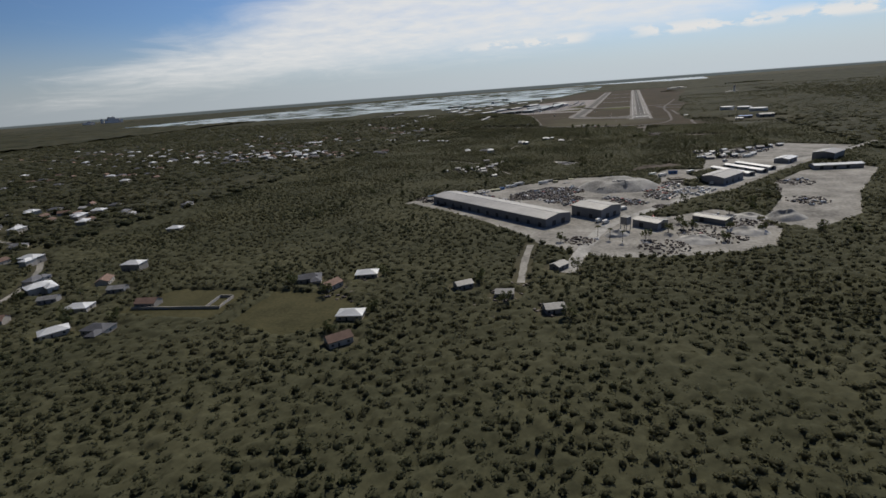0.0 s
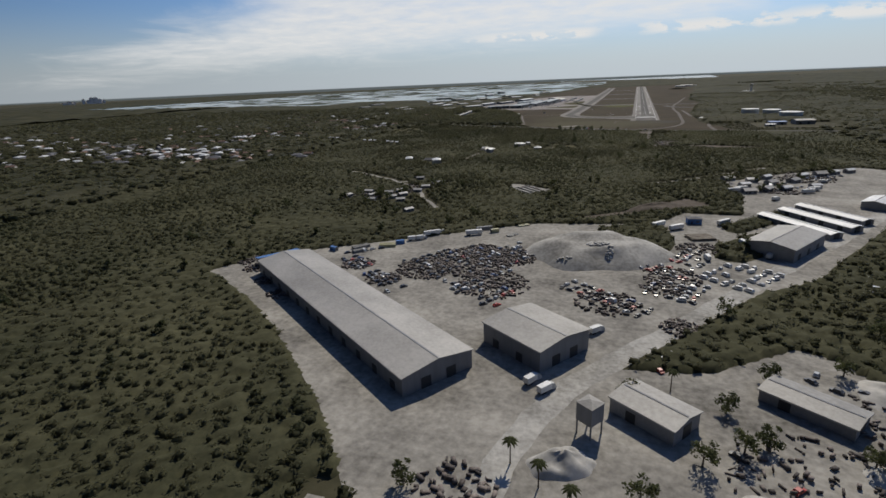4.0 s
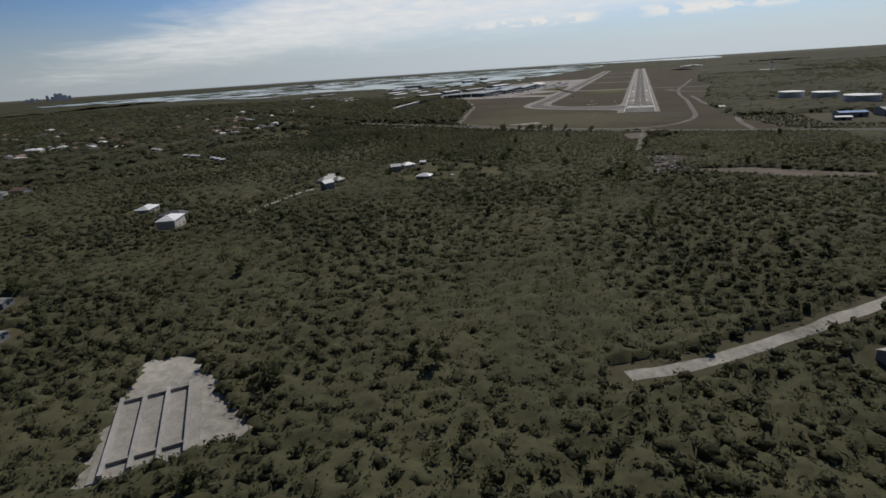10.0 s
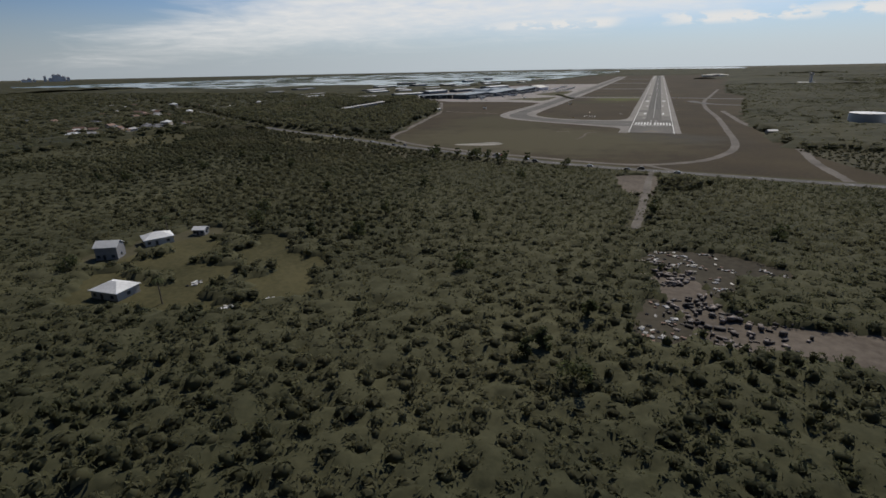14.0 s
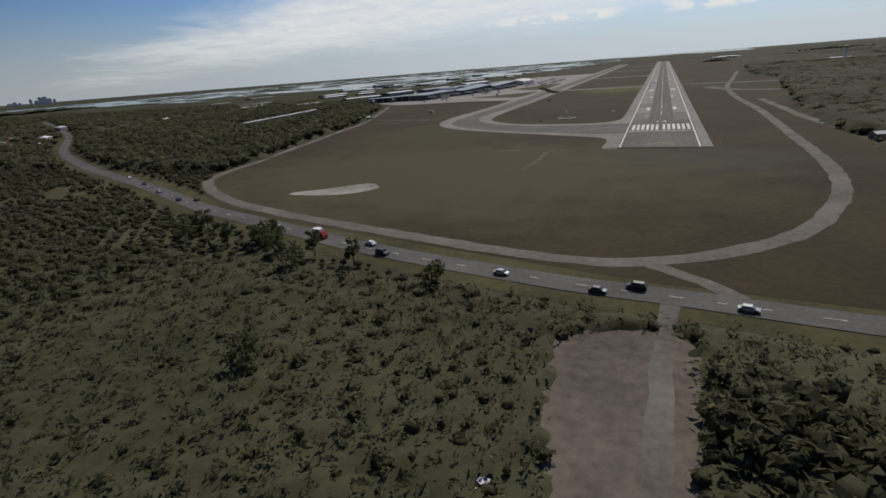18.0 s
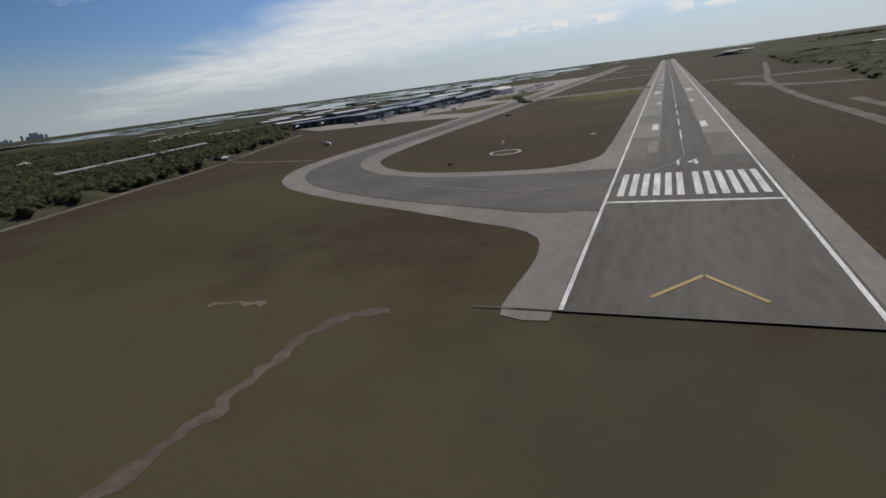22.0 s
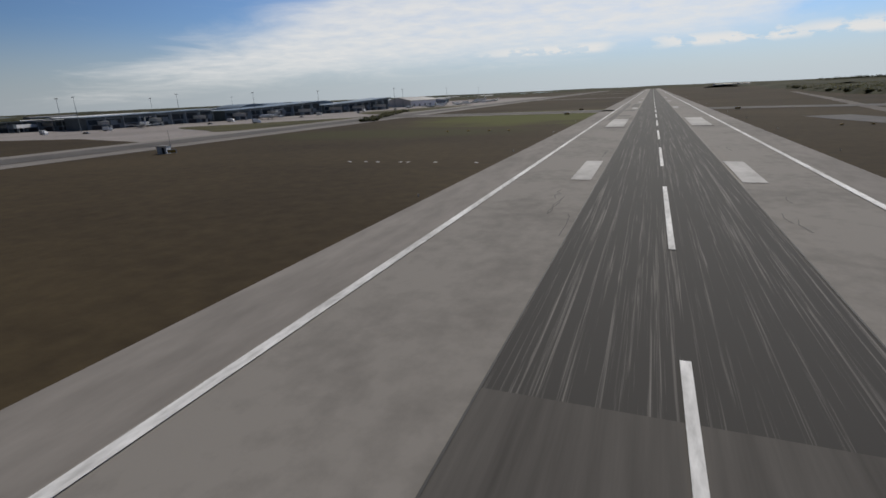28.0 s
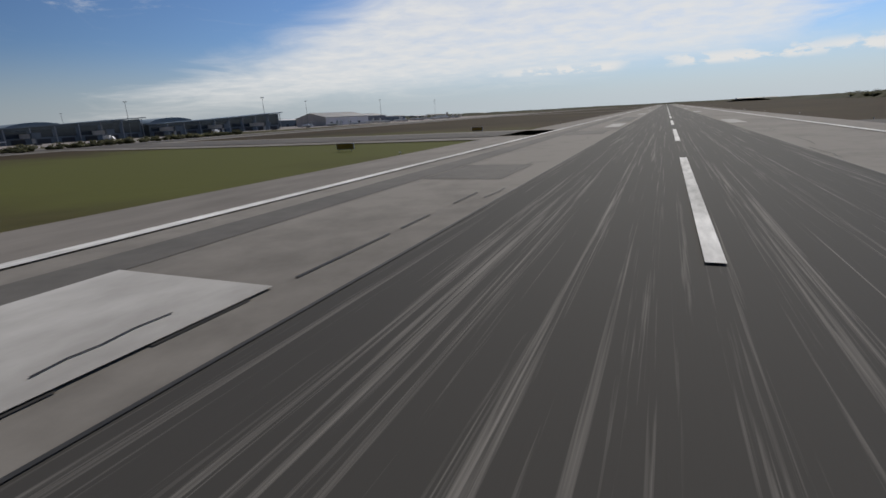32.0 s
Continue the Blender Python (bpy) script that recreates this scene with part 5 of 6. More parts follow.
# ---------------------------------------------------------------- poles in the clearing, fuel tanks, tower, sheds right of the field
def make_tank(label, r, h, x, y):
    e = thing("fuel_tank", label, "storage tank", "fuel tanks", x, y)
    part("shell", rod(r, 0, h, n=40), M_tank, e)
    part("roof", rod(r + 0.15, h, h + 1.0, n=40, r2=r * 0.3), M_white, e)
    part("rim", rod(r + 0.3, h - 0.35, h, n=40), M_pole, e)
    st = [cbox(1.0, 0.3, 0.08, r + 0.7, -6 + 0.42 * i, 0.4 + 0.38 * i) for i in range(int(h / 0.38))]
    part("stair", merge(*st), M_pole, e)


make_tank("white steel fuel tank with a pale flat roof", 19, 11, 236, 130)
make_tank("white steel fuel tank with a pale flat roof", 19, 11, 275, 96)
make_tank("large white steel fuel tank with a pale flat roof", 22, 13, 285, -20)
make_hall("blue_roofed_shed", "blue-grey metal shed near the fuel tanks", 30, 18, 5.5, 1.2, M_blue, M_steel, 222, -190, 8, 1)
make_hall("depot_hall", "grey depot hall near the fuel tanks", 34, 24, 7.5, 2.0, M_tin, M_steel, 268, -176, 8, 1)
make_hall("depot_store", "low white depot store near the fuel tanks", 16, 10, 3.6, 1.0, M_white, M_block, 205, -225, 0, 1)
for x, y, n in ((250, 2560, 60), (330, 2620, 40), (300, 2760, 80)):
    make_hall("far_hangar", "distant white-roofed hangar beyond the runway", n, 26, 8, 1.5, M_tin, M_white, x, y, 12, 1)
tw = thing("control_tower", "slim pale control tower rising over the trees", "control tower", "", 470, 1420)
part("shaft", rod(4.2, 0, 27, n=8), M_tower, tw)
part("gallery", rod(6.4, 27, 28.4, n=8, r2=7.0), M_white, tw)
cabn = part("cab", rod(6.0, 28.4, 32.6, n=8, r2=7.0), M_glass, tw)
part("cab_roof", rod(7.4, 32.6, 33.4, n=8, r2=6.0), M_white, tw)
part("antenna", rod(0.12, 33.4, 39, n=5), M_pole, tw)
make_hall("tower_block", "long white low building beside the control tower", 60, 14, 4.5, 1.0, M_white, M_block, 450, 1400, 0, 0)
for x, y, n in ((-490, 178, 190), (-520, 300, 60)):
    make_hall("row_store", "long low store with a dull metal roof among trees", n, 7.5, 4.5, 0.9, M_tin, M_block, x, y, 96, 1)
for x, y, t, n in ((-330, 135, 30, 18), (-350, 120, 10, 14), (-372, 100, 40, 16)):
    make_hall("field_shed", "small white-roofed shed at the airfield's edge", n, 8, 3.2, 1.0, M_white, M_block, x, y, t, 1)

# ---------------------------------------------------------------- terminal
def shed_roof(w, d, z0, z1, over=3.0, thick=0.7):
    a, b = w / 2 + over, d / 2 + over
    v = []
    rows = 9
    for k in range(rows):
        q = k / (rows - 1)
        z = z0 + (z1 - z0) * (q ** 1.35)
        x = -a + 2 * a * q
        v += [(x, -b, z), (x, b, z), (x, -b, z + thick), (x, b, z + thick)]
    f = [(0, 1, 3, 2)]
    for k in range(rows - 1):
        i, j = 4 * k, 4 * k + 4
        f += [(i + 2, i + 3, j + 3, j + 2), (i, j, j + 1, i + 1), (i, i + 2, j + 2, j), (i + 1, j + 1, j + 3, i + 3)]
    f.append((4 * rows - 4, 4 * rows - 2, 4 * rows - 1, 4 * rows - 3))
    return v, f


def make_wing(label, w, d, z0, z1, x, y, turn, bays):
    e = thing("terminal_wing", label, "terminal", "terminal wings", x, y, 0, turn)
    rows = [(-w / 2, z0), (w / 2, z1)]
    v = [(-w / 2, -d / 2, 0), (w / 2, -d / 2, 0), (w / 2, d / 2, 0), (-w / 2, d / 2, 0), (-w / 2, -d / 2, z0), (w / 2, -d / 2, z1 - 0.4), (w / 2, d / 2, z1 - 0.4), (-w / 2, d / 2, z0)]
    wall = part("wall", (v, [(0, 1, 5, 4), (1, 2, 6, 5), (2, 3, 7, 6), (3, 0, 4, 7), (4, 5, 6, 7)]), M_term, e)
    part("roof", shed_roof(w, d, z0 + 0.2, z1 + 0.2), M_troof, e)
    for i in range(bays):
        xx = -w / 2 + (i + 0.5) * w / bays
        top = z0 + (z1 - z0) * max(0, (xx / w + 0.5)) ** 1.35
        part("glazing", cbox(w / bays * 0.8, 0.2, max(1.6, top - 6.0), xx, -d / 2 - 0.08, 4.3), M_glass, wall)
        part("bay_door", cbox(w / bays * 0.55, 0.2, 3.2, xx, -d / 2 - 0.08, 0.1), M_dark, wall)
        part("column", rod(0.35, 0, top, xx + w / bays / 2, -d / 2 - 2.2, n=6), M_pole, e)
    for i in range(0, bays, 3):
        xx = -w / 2 + (i + 0.7) * w / bays
        br = part("jet_bridge", box(xx - 1.6, xx + 1.6, -d / 2 - 22, -d / 2, 4.0, 6.8), M_white, e, "pale boarding bridge")
        part("bridge_leg", box(xx - 0.8, xx + 0.8, -d / 2 - 19, -d / 2 - 18, 0, 4.0), M_pole, br)
        part("bridge_head", box(xx - 2.4, xx + 2.4, -d / 2 - 25, -d / 2 - 22, 3.8, 7.2), M_term, br)
    return e


TERM = math.degrees(math.atan2(350, 75))
make_wing("glass and steel terminal wing with a rising curved roof", 118, 34, 9.0, 14.5, -362, 812, TERM, 9)
make_wing("glass and steel terminal wing with a rising curved roof", 124, 38, 9.0, 14.0, -392, 690, TERM, 9)
make_wing("dark older terminal wing with a flat roof", 110, 40, 9.5, 11.5, -428, 570, TERM, 8)
make_wing("dark low terminal annex", 80, 30, 8.0, 9.5, -500, 520, 20, 6)


def make_vault(x, y, w, d, turn):
    e = thing("vault_roof_hall", "pale barrel-vaulted hall roof behind the terminal", "hall", "vaulted halls", x, y, 0, turn)
    part("wall", cbox(w, d, 9.5), M_term, e)
    n = 14
    v = [(w / 2 * 1.04 * -math.cos(math.pi * i / n), s * d / 2 * 1.04, 9.5 + 5.5 * math.sin(math.pi * i / n)) for s in (-1, 1) for i in range(n + 1)]
    m = n + 1
    part("roof", (v, [(i, i + 1, m + i + 1, m + i) for i in range(n)] + [tuple(range(m - 1, -1, -1)), tuple(range(m, 2 * m))]), M_troof, e)


for x, y in ((-446, 716), (-432, 762), (-418, 808)):
    make_vault(x, y, 40, 46, TERM)
make_hall("hangar", "wide pale aircraft hangar with a low gable roof", 66, 48, 9, 5.0, M_tin, M_tower, -352, 980, 78, 1)
make_hall("hangar", "grey aircraft hangar with a low gable roof", 58, 44, 9, 3.0, M_tin, M_steel, -380, 1080, 78, 1)
make_hall("cargo_shed", "long dark cargo shed with a flat roof", 80, 26, 7, 1.0, M_tin, M_term, -400, 1180, 80, 2)
make_hall("cargo_shed", "long dark cargo shed with a flat roof", 90, 30, 7, 1.4, M_white, M_term, -640, 640, 60, 2)
make_hall("cargo_shed", "long dark cargo shed with a white roof", 90, 34, 8, 1.4, M_white, M_term, -620, 780, 75, 2)
make_hall("cargo_shed", "long dark cargo shed with a flat roof", 110, 30, 7, 1.4, M_tin, M_term, -570, 900, 75, 2)
make_hall("cargo_shed", "long pale cargo shed with a white roof", 120, 40, 9, 1.8, M_white, M_term, -520, 1080, 75, 2)


rw = random.Random(61)
for x, y in ((-797, 764), (-853, 1031), (-1120, 1643), (-958, 2037), (-992, 2522), (-594, 2196), (-747, 840), (-745, 1063), (-635, 1458), (-690, 487), (-900, 900), (-1010, 1180), (-700, 1240),
             (-820, 1400), (-560, 1650), (-600, 1850), (-760, 1750), (-980, 1420), (-1250, 1000), (-1180, 760), (-960, 640), (-860, 520)):
    make_hall("depot_hall", "pale-roofed depot hall behind the terminal", rw.uniform(45, 110), rw.uniform(20, 38), rw.uniform(5, 8), 1.2, rw.choice((M_white, M_white, M_tin)), M_term, x + rw.uniform(-15, 15), y, rw.uniform(55, 85), 1)


def make_mast(label, h):
    e = thing("light_mast", label, "light mast", "apron light masts")
    part("pole", rod(0.24, 0, h, n=7, r2=0.11), M_term, e)
    part("lamp_ring", cbox(2.6, 0.7, 0.5, 0, 0, h), M_pole, e)
    return e


scatter(make_mast("tall galvanised apron light mast", 25), [(-290, 800, 0), (-330, 905, 0), (-350, 730, 20), (-362, 640, 0), (-372, 560, 0), (-395, 490, 0), (-430, 500, 30), (-470, 470, 0),
                                                          (-300, 1000, 0), (-290, 1130, 0), (-500, 640, 0), (-540, 800, 0)])


# ---------------------------------------------------------------- parked aircraft and apron vehicles
def make_jet(label, length):
    e = thing("parked_jet", label, "aircraft", "aircraft on the apron")
    q = length / 18.0
    z = 1.9 * q
    part("fuselage", lathe_y([(-9 * q, 0.12, z + 0.5 * q), (-6.5 * q, 0.75 * q, z + 0.35 * q), (-3 * q, 1.1 * q, z), (4 * q, 1.1 * q, z), (6.8 * q, 0.85 * q, z - 0.05 * q), (8.3 * q, 0.45 * q, z - 0.2 * q), (9 * q, 0.08, z - 0.3 * q)], 12), M_plane, e)
    for s in (-1, 1):
        v = [(s * 0.9 * q, 1.6 * q, z - 0.7 * q), (s * 8.6 * q, -2.2 * q, z - 0.1 * q), (s * 8.6 * q, -3.2 * q, z - 0.1 * q), (s * 0.9 * q, -1.8 * q, z - 0.7 * q)]
        v += [(a, b, c + 0.22 * q) for a, b, c in v]
        fs = [(3, 2, 1, 0), (4, 5, 6, 7), (0, 1, 5, 4), (1, 2, 6, 5), (2, 3, 7, 6), (3, 0, 4, 7)]
        part("wing", (v, fs), M_plane, e)
        v = [(s * 0.1, -7.2 * q, z + 3.5 * q), (s * 3.2 * q, -8.6 * q, z + 3.6 * q), (s * 3.2 * q, -9.3 * q, z + 3.6 * q), (s * 0.1, -8.9 * q, z + 3.5 * q)]
        v += [(a, b, c + 0.12 * q) for a, b, c in v]
        part("tailplane", (v, fs), M_plane, e)
        g = lathe_y([(-5.6 * q, 0.42 * q, z + 0.6 * q), (-4.5 * q, 0.62 * q, z + 0.6 * q), (-2.8 * q, 0.6 * q, z + 0.6 * q)], 9)
        part("engine", ([(a + s * 1.75 * q, b, c) for a, b, c in g[0]], g[1]), M_plane, e)
        part("main_wheel", moved(wheel_geo(0.4 * q, 0.3 * q, 0, 0), s * 1.5 * q, -1.2 * q, 0, 90), M_rubber, e)
        part("main_leg", rod(0.12 * q, 0.3 * q, z - 0.6 * q, s * 1.5 * q, -1.2 * q, 6), M_pole, e)
    v = [(-0.12, -5.6 * q, z + 0.8 * q), (-0.12, -7.4 * q, z + 3.6 * q), (-0.12, -9.0 * q, z + 3.6 * q), (-0.12, -8.2 * q, z + 0.6 * q)]
    v += [(0.12, b, c) for a, b, c in v]
    part("fin", (v, [(3, 2, 1, 0), (4, 5, 6, 7), (0, 1, 5, 4), (1, 2, 6, 5), (2, 3, 7, 6), (3, 0, 4, 7)]), M_plane, e)
    part("nose_leg", rod(0.1 * q, 0.3 * q, z - 0.6 * q, 0, 6.6 * q, 6), M_pole, e)
    part("nose_wheel", moved(wheel_geo(0.3 * q, 0.24 * q, 0, 0), 0, 6.6 * q, 0, 90), M_rubber, e)
    part("cockpit_window", cbox(1.1 * q, 0.5 * q, 0.4 * q, 0, 7.4 * q, z + 0.3 * q), M_glass, e)
    return e


rng = random.Random(8)
jets = [(-262 - 36 * (i % 2) + rng.uniform(-6, 6), 850 + i * 21 + rng.uniform(-4, 4), rng.choice((60, 75, 100, 250)) + rng.uniform(-10, 10)) for i in range(15)]
scatter(make_jet("white business jet parked on the apron", 18), jets)
scatter(make_jet("white airliner parked at the terminal", 28), [(-340, 632, 80), (-392, 540, 60), (-300, 1170, 80)])
scatter(make_truck("white service truck on the apron", PAINT[0], 6.5, "apron vehicles"), [(-330, 700, 30), (-322, 780, 100), (-356, 600, 10), (-380, 500, 50), (-310, 880, 80), (-405, 470, 0), (-292, 560, 70), (-288, 232, 10)])
scatter(make_car("dark service car on the apron", PAINT[2], group="apron vehicles"), [(-316, 650, 70), (-340, 560, 20), (-300, 730, 90), (-360, 470, 10), (-300, 820, 60)])

# ---------------------------------------------------------------- the road's traffic
for x, y, t, m, kind in ((-116, -271, -20, 0, "truck"), (-92, -275, 162, 0, "car"), (-237, -229, -23, 2, "car"), (-225, -228, 157, 2, "car"), (-270, -214, -23, 1, "car"), (-144, -262, -18, 1, "van"), (-122, -264, 160, 0, "car"),
                         (-83, -283, -15, 2, "van"), (-13, -297, -8, 2, "car"), (-4, -293, 172, 2, "van"), (-305, -196, -24, 2, "car"), (-340, -180, 156, 0, "car"), (20, -300, -8, 1, "car"), (-40, -291, -8, 1, "car")):
    if kind == "truck":
        make_truck("red-cabbed lorry with a white box on the road", PAINT[3], 7.0, "traffic").matrix_basis = spot(x, y, t, 0.2)
    else:
        col = ("white", "silver", "dark", "red", "blue")[m]
        make_car(f"{col} {kind} on the airfield road", PAINT[m], 4.9 if kind == "van" else 4.5, 1.95 if kind == "van" else 1.5, 1.0, 0.1 if kind == "van" else 0.5, "traffic", kind, kind).matrix_basis = spot(x, y, t, 0.2)

# ---------------------------------------------------------------- tipped rubbish in the bush
def make_rubbish(label, seed, mats, spread):
    e = thing("rubbish_heap", label, "rubbish", "tipped rubbish in the bush")
    q = random.Random(seed)
    for k in range(11):
        x, y, turn = q.gauss(0, spread), q.gauss(0, spread), q.uniform(0, 180)
        m = mats[k % len(mats)]
        if k % 4 == 0:
            part("sheet", moved(cbox(q.uniform(1.0, 2.0), q.uniform(0.6, 1.0), 0.12), x, y, 0.1 + 0.2 * (k % 3), turn), m, e)
        elif k % 4 == 1:
            part("tyre", merge(*[moved(cbox(0.42, 0.26, 0.3), x + 0.45 * math.cos(a * 0.785), y + 0.45 * math.sin(a * 0.785), 0.08, a * 45 + 90) for a in range(8)]), M_rubber, e)
        else:
            part("block", moved(rock_geo(q, q.uniform(0.5, 1.2)), x, y, 0.25, turn), m, e)
    return e


scatter(make_rubbish("tipped rubbish of dull sheets, blocks and old tyres", 3, (M_shack, M_block, M_brown, M_tin, M_block), 2.0),
        [(2, -488, 0), (6, -479, 40), (10, -474, 80), (16, -485, 120), (20, -481, 10), (26, -471, 60), (31, -486, 240), (29, -505, 90), (45, -484, 20), (50, -486, 150)])
scatter(make_rubbish("dark tipped rubbish of rusty sheets and broken blocks", 8, (M_shack, M_block, M_brown), 1.9),
        [(9, -525, 0), (12, -535, 70), (5, -544, 130), (12, -545, 210), (8, -547, 20), (8, -484, 110), (22, -486, 170), (16, -476, 30), (27, -498, 270)])
scatter(make_rubbish("small spill of white rubble beside a dirt track", 12, (M_boulder, M_block, M_white), 1.5),
        [(-24, -369, 0), (-21, -365, 60), (-31, -359, 130), (-12, -378, 200), (-146, -561, 20), (-111, -563, 80), (-121, -573, 140)])

# ---------------------------------------------------------------- airfield furniture
def ring(r0, r1, z, x, y, n=48):
    v = [(x + r * math.cos(2 * math.pi * i / n), y + r * math.sin(2 * math.pi * i / n), z) for r in (r0, r1) for i in range(n)]
    return v, [(i, n + i, n + (i + 1) % n, (i + 1) % n) for i in range(n)]


circle = thing("signal_circle", "white painted ring round a windsock in the grass", "signal circle")
circle.matrix_basis = spot(-88, 116)
part("ring", ring(7.7, 8.7, 0.24, 0, 0), M_paint, circle)
part("disc", disc(7.6, 0.22, 40), M_over, circle)
sock = thing("windsock", "faded pale orange windsock on a pole", "windsock")
sock.matrix_basis = spot(-88.5, 116.8, 0, 0.2)
part("pole", rod(0.12, 0, 6.2, n=7), M_pole, sock)
tube = lathe_y([(0.0, 0.5, 6.0), (-1.2, 0.42, 5.8), (-2.4, 0.34, 5.4), (-3.4, 0.28, 4.9)], 10)
part("sock", tube, M_orange, sock)


def make_sign(label, w, h):
    e = thing("taxiway_sign", label, "sign", "taxiway signs")
    part("panel", cbox(w, 0.3, h, 0, 0, 0.45), M_pole, e)
    part("face", cbox(w * 0.92, 0.04, h * 0.8, 0, -0.18, 0.45 + h * 0.1), M_amber, e)
    for x in (-w * 0.35, w * 0.35):
        part("leg", rod(0.06, 0, 0.5, x, 0, 6), M_pole, e)
    return e


scatter(make_sign("low taxiway sign board beside the runway", 3.0, 1.0), [(-49, 548, 10), (-48, 610, 0), (42, 560, 0), (-108, 84, 30), (-150, 356, 20)])
board = thing("marker_board", "white marker board lying low in the grass", "marker", "", -46.5, 170, 0.12, 15)
part("plate", cbox(3.2, 1.4, 0.16), M_white, board)
part("post", rod(0.05, 0.16, 1.5, 0.3, 0, 6), M_pole, board)
pad = thing("light_pad", "flat white concrete light base in the grass", "light base", "light bases in a row")
part("slab", cbox(0.9, 0.6, 0.12), M_white, pad)
part("lamp", rod(0.09, 0.12, 0.2, n=8), M_white, pad)
scatter(pad, [(x, 339, rnd.uniform(-10, 10)) for x in (-71, -66.5, -63, -57, -55, -48, -38)])
papi = thing("approach_light_unit", "low box-shaped approach light unit on legs in the grass", "light unit", "approach light units")
part("housing", cbox(0.9, 0.7, 0.32, 0, 0, 0.35), M_amber, papi)
part("base", cbox(1.3, 0.9, 0.1, 0, 0, 0), M_track, papi)
for x in (-0.5, 0.5):
    part("leg", rod(0.05, 0.1, 0.36, x * 0.6, 0, 6), M_pole, papi)
scatter(papi, [(x, 430, 0) for x in (-54, -62, -71, -80)] + [(x, 430, 0) for x in (54, 62, 71, 80)])
edge_lamp = thing("edge_light", "small runway edge light on a stub", "edge light", "runway edge lights")
part("stub", rod(0.07, 0, 0.3, n=6), M_pole, edge_lamp)
part("lens", rod(0.12, 0.3, 0.5, n=8, r2=0.08), M_white, edge_lamp)
scatter(edge_lamp, [(s * 34.8, y, 0) for y in range(-60, 1200, 60) for s in (-1, 1)])
box_hut = thing("equipment_hut", "small white equipment hut in the airfield grass", "hut", "", -152, 362, 0.1, 15)
part("wall", cbox(3.4, 2.6, 2.4), M_white, box_hut)
part("roof", cbox(3.8, 3.0, 0.2, 0, 0, 2.4), M_tin, box_hut)
part("door", cbox(0.9, 0.08, 2.0, 0.6, -1.33, 0.05), M_dark, box_hut)
part("mast", rod(0.07, 0, 7.5, 2.6, 0, 6), M_pole, box_hut)

# ---------------------------------------------------------------- far hotel towers and distant ridge
hotel = thing("hotel_towers", "cluster of far hazy hotel towers on the coast", "hotel", "", -6700, 3465, 0, 60)
for x, w, h in ((0.5 * a, 0.52 * b, 0.52 * c) for a, b, c in ((-520, 90, 60), (-420, 80, 80), (-330, 60, 62), (-120, 50, 120), (-20, 70, 80), (60, 80, 150), (150, 90, 150), (240, 80, 110), (330, 60, 90))):
    t = part("tower_block", cbox(w, 60, h, x, 0, 0), M_tower, hotel)
    part("tower_roof", moved(hip(w, 60, h, 12, 0), x, 0), M_grey, t)


def far_ridge(name, label, pts, width, h, material, seed):
    c = smooth(pts, 60.0)
    t = np.gradient(c, axis=0)
    t /= np.linalg.norm(t, axis=1)[:, None]
    nr = np.c_[-t[:, 1], t[:, 0]]
    v, f, m = [], [], 7
    for i, (p, q) in enumerate(zip(c, nr)):
        for k in range(m):
            s = k / (m - 1) * 2 - 1
            z = h * (1 - s * s) * (0.65 + 0.6 * noise.noise((p[0] * 0.0022, p[1] * 0.0022, seed))) + (1 - abs(s)) * 3.0 * noise.noise((p[0] * 0.02, p[1] * 0.02, k))
            v.append((*(p + q * s * width), max(z, 0.05)))
    for i in range(len(c) - 1):
        for k in range(m - 1):
            a = i * m + k
            f.append((a, a + 1, a + m + 1, a + m))
    return tagged(new(name, mesh(name, v, f, material)), label, "woods", "", "structure")


far_ridge("backdrop_woods", "low dark wooded rise along the horizon", [(-6500, 1500), (-5200, 4300), (-4000, 6200), (-2500, 7100), (-900, 7100), (300, 5900), (900, 4800), (2200, 4000), (4500, 3000), (6500, 1200)], 420, 14, M_canopy, 1.0)
far_ridge("backdrop_hill", "low wooded hill behind the terminal", [(-1900, 700), (-1500, 1100), (-1150, 1350)], 160, 13, M_canopy, 4.0)
far_ridge("backdrop_trees", "line of dark trees right of the far runway", [(200, 2100), (330, 2300), (520, 2200), (900, 1900)], 60, 12, M_canopy, 7.0)

# ---------------------------------------------------------------- the bush
rg = np.random.default_rng(17)


def near_house(px, py, r=13.0):
    res = np.zeros(px.shape, bool)
    for s in range(0, len(px), 20000):
        k = slice(s, s + 20000)
        res[k] = (((px[k, None] - ALL_HOUSES[None, :, 0]) ** 2 + (py[k, None] - ALL_HOUSES[None, :, 1]) ** 2) < r * r).any(1)
    return res


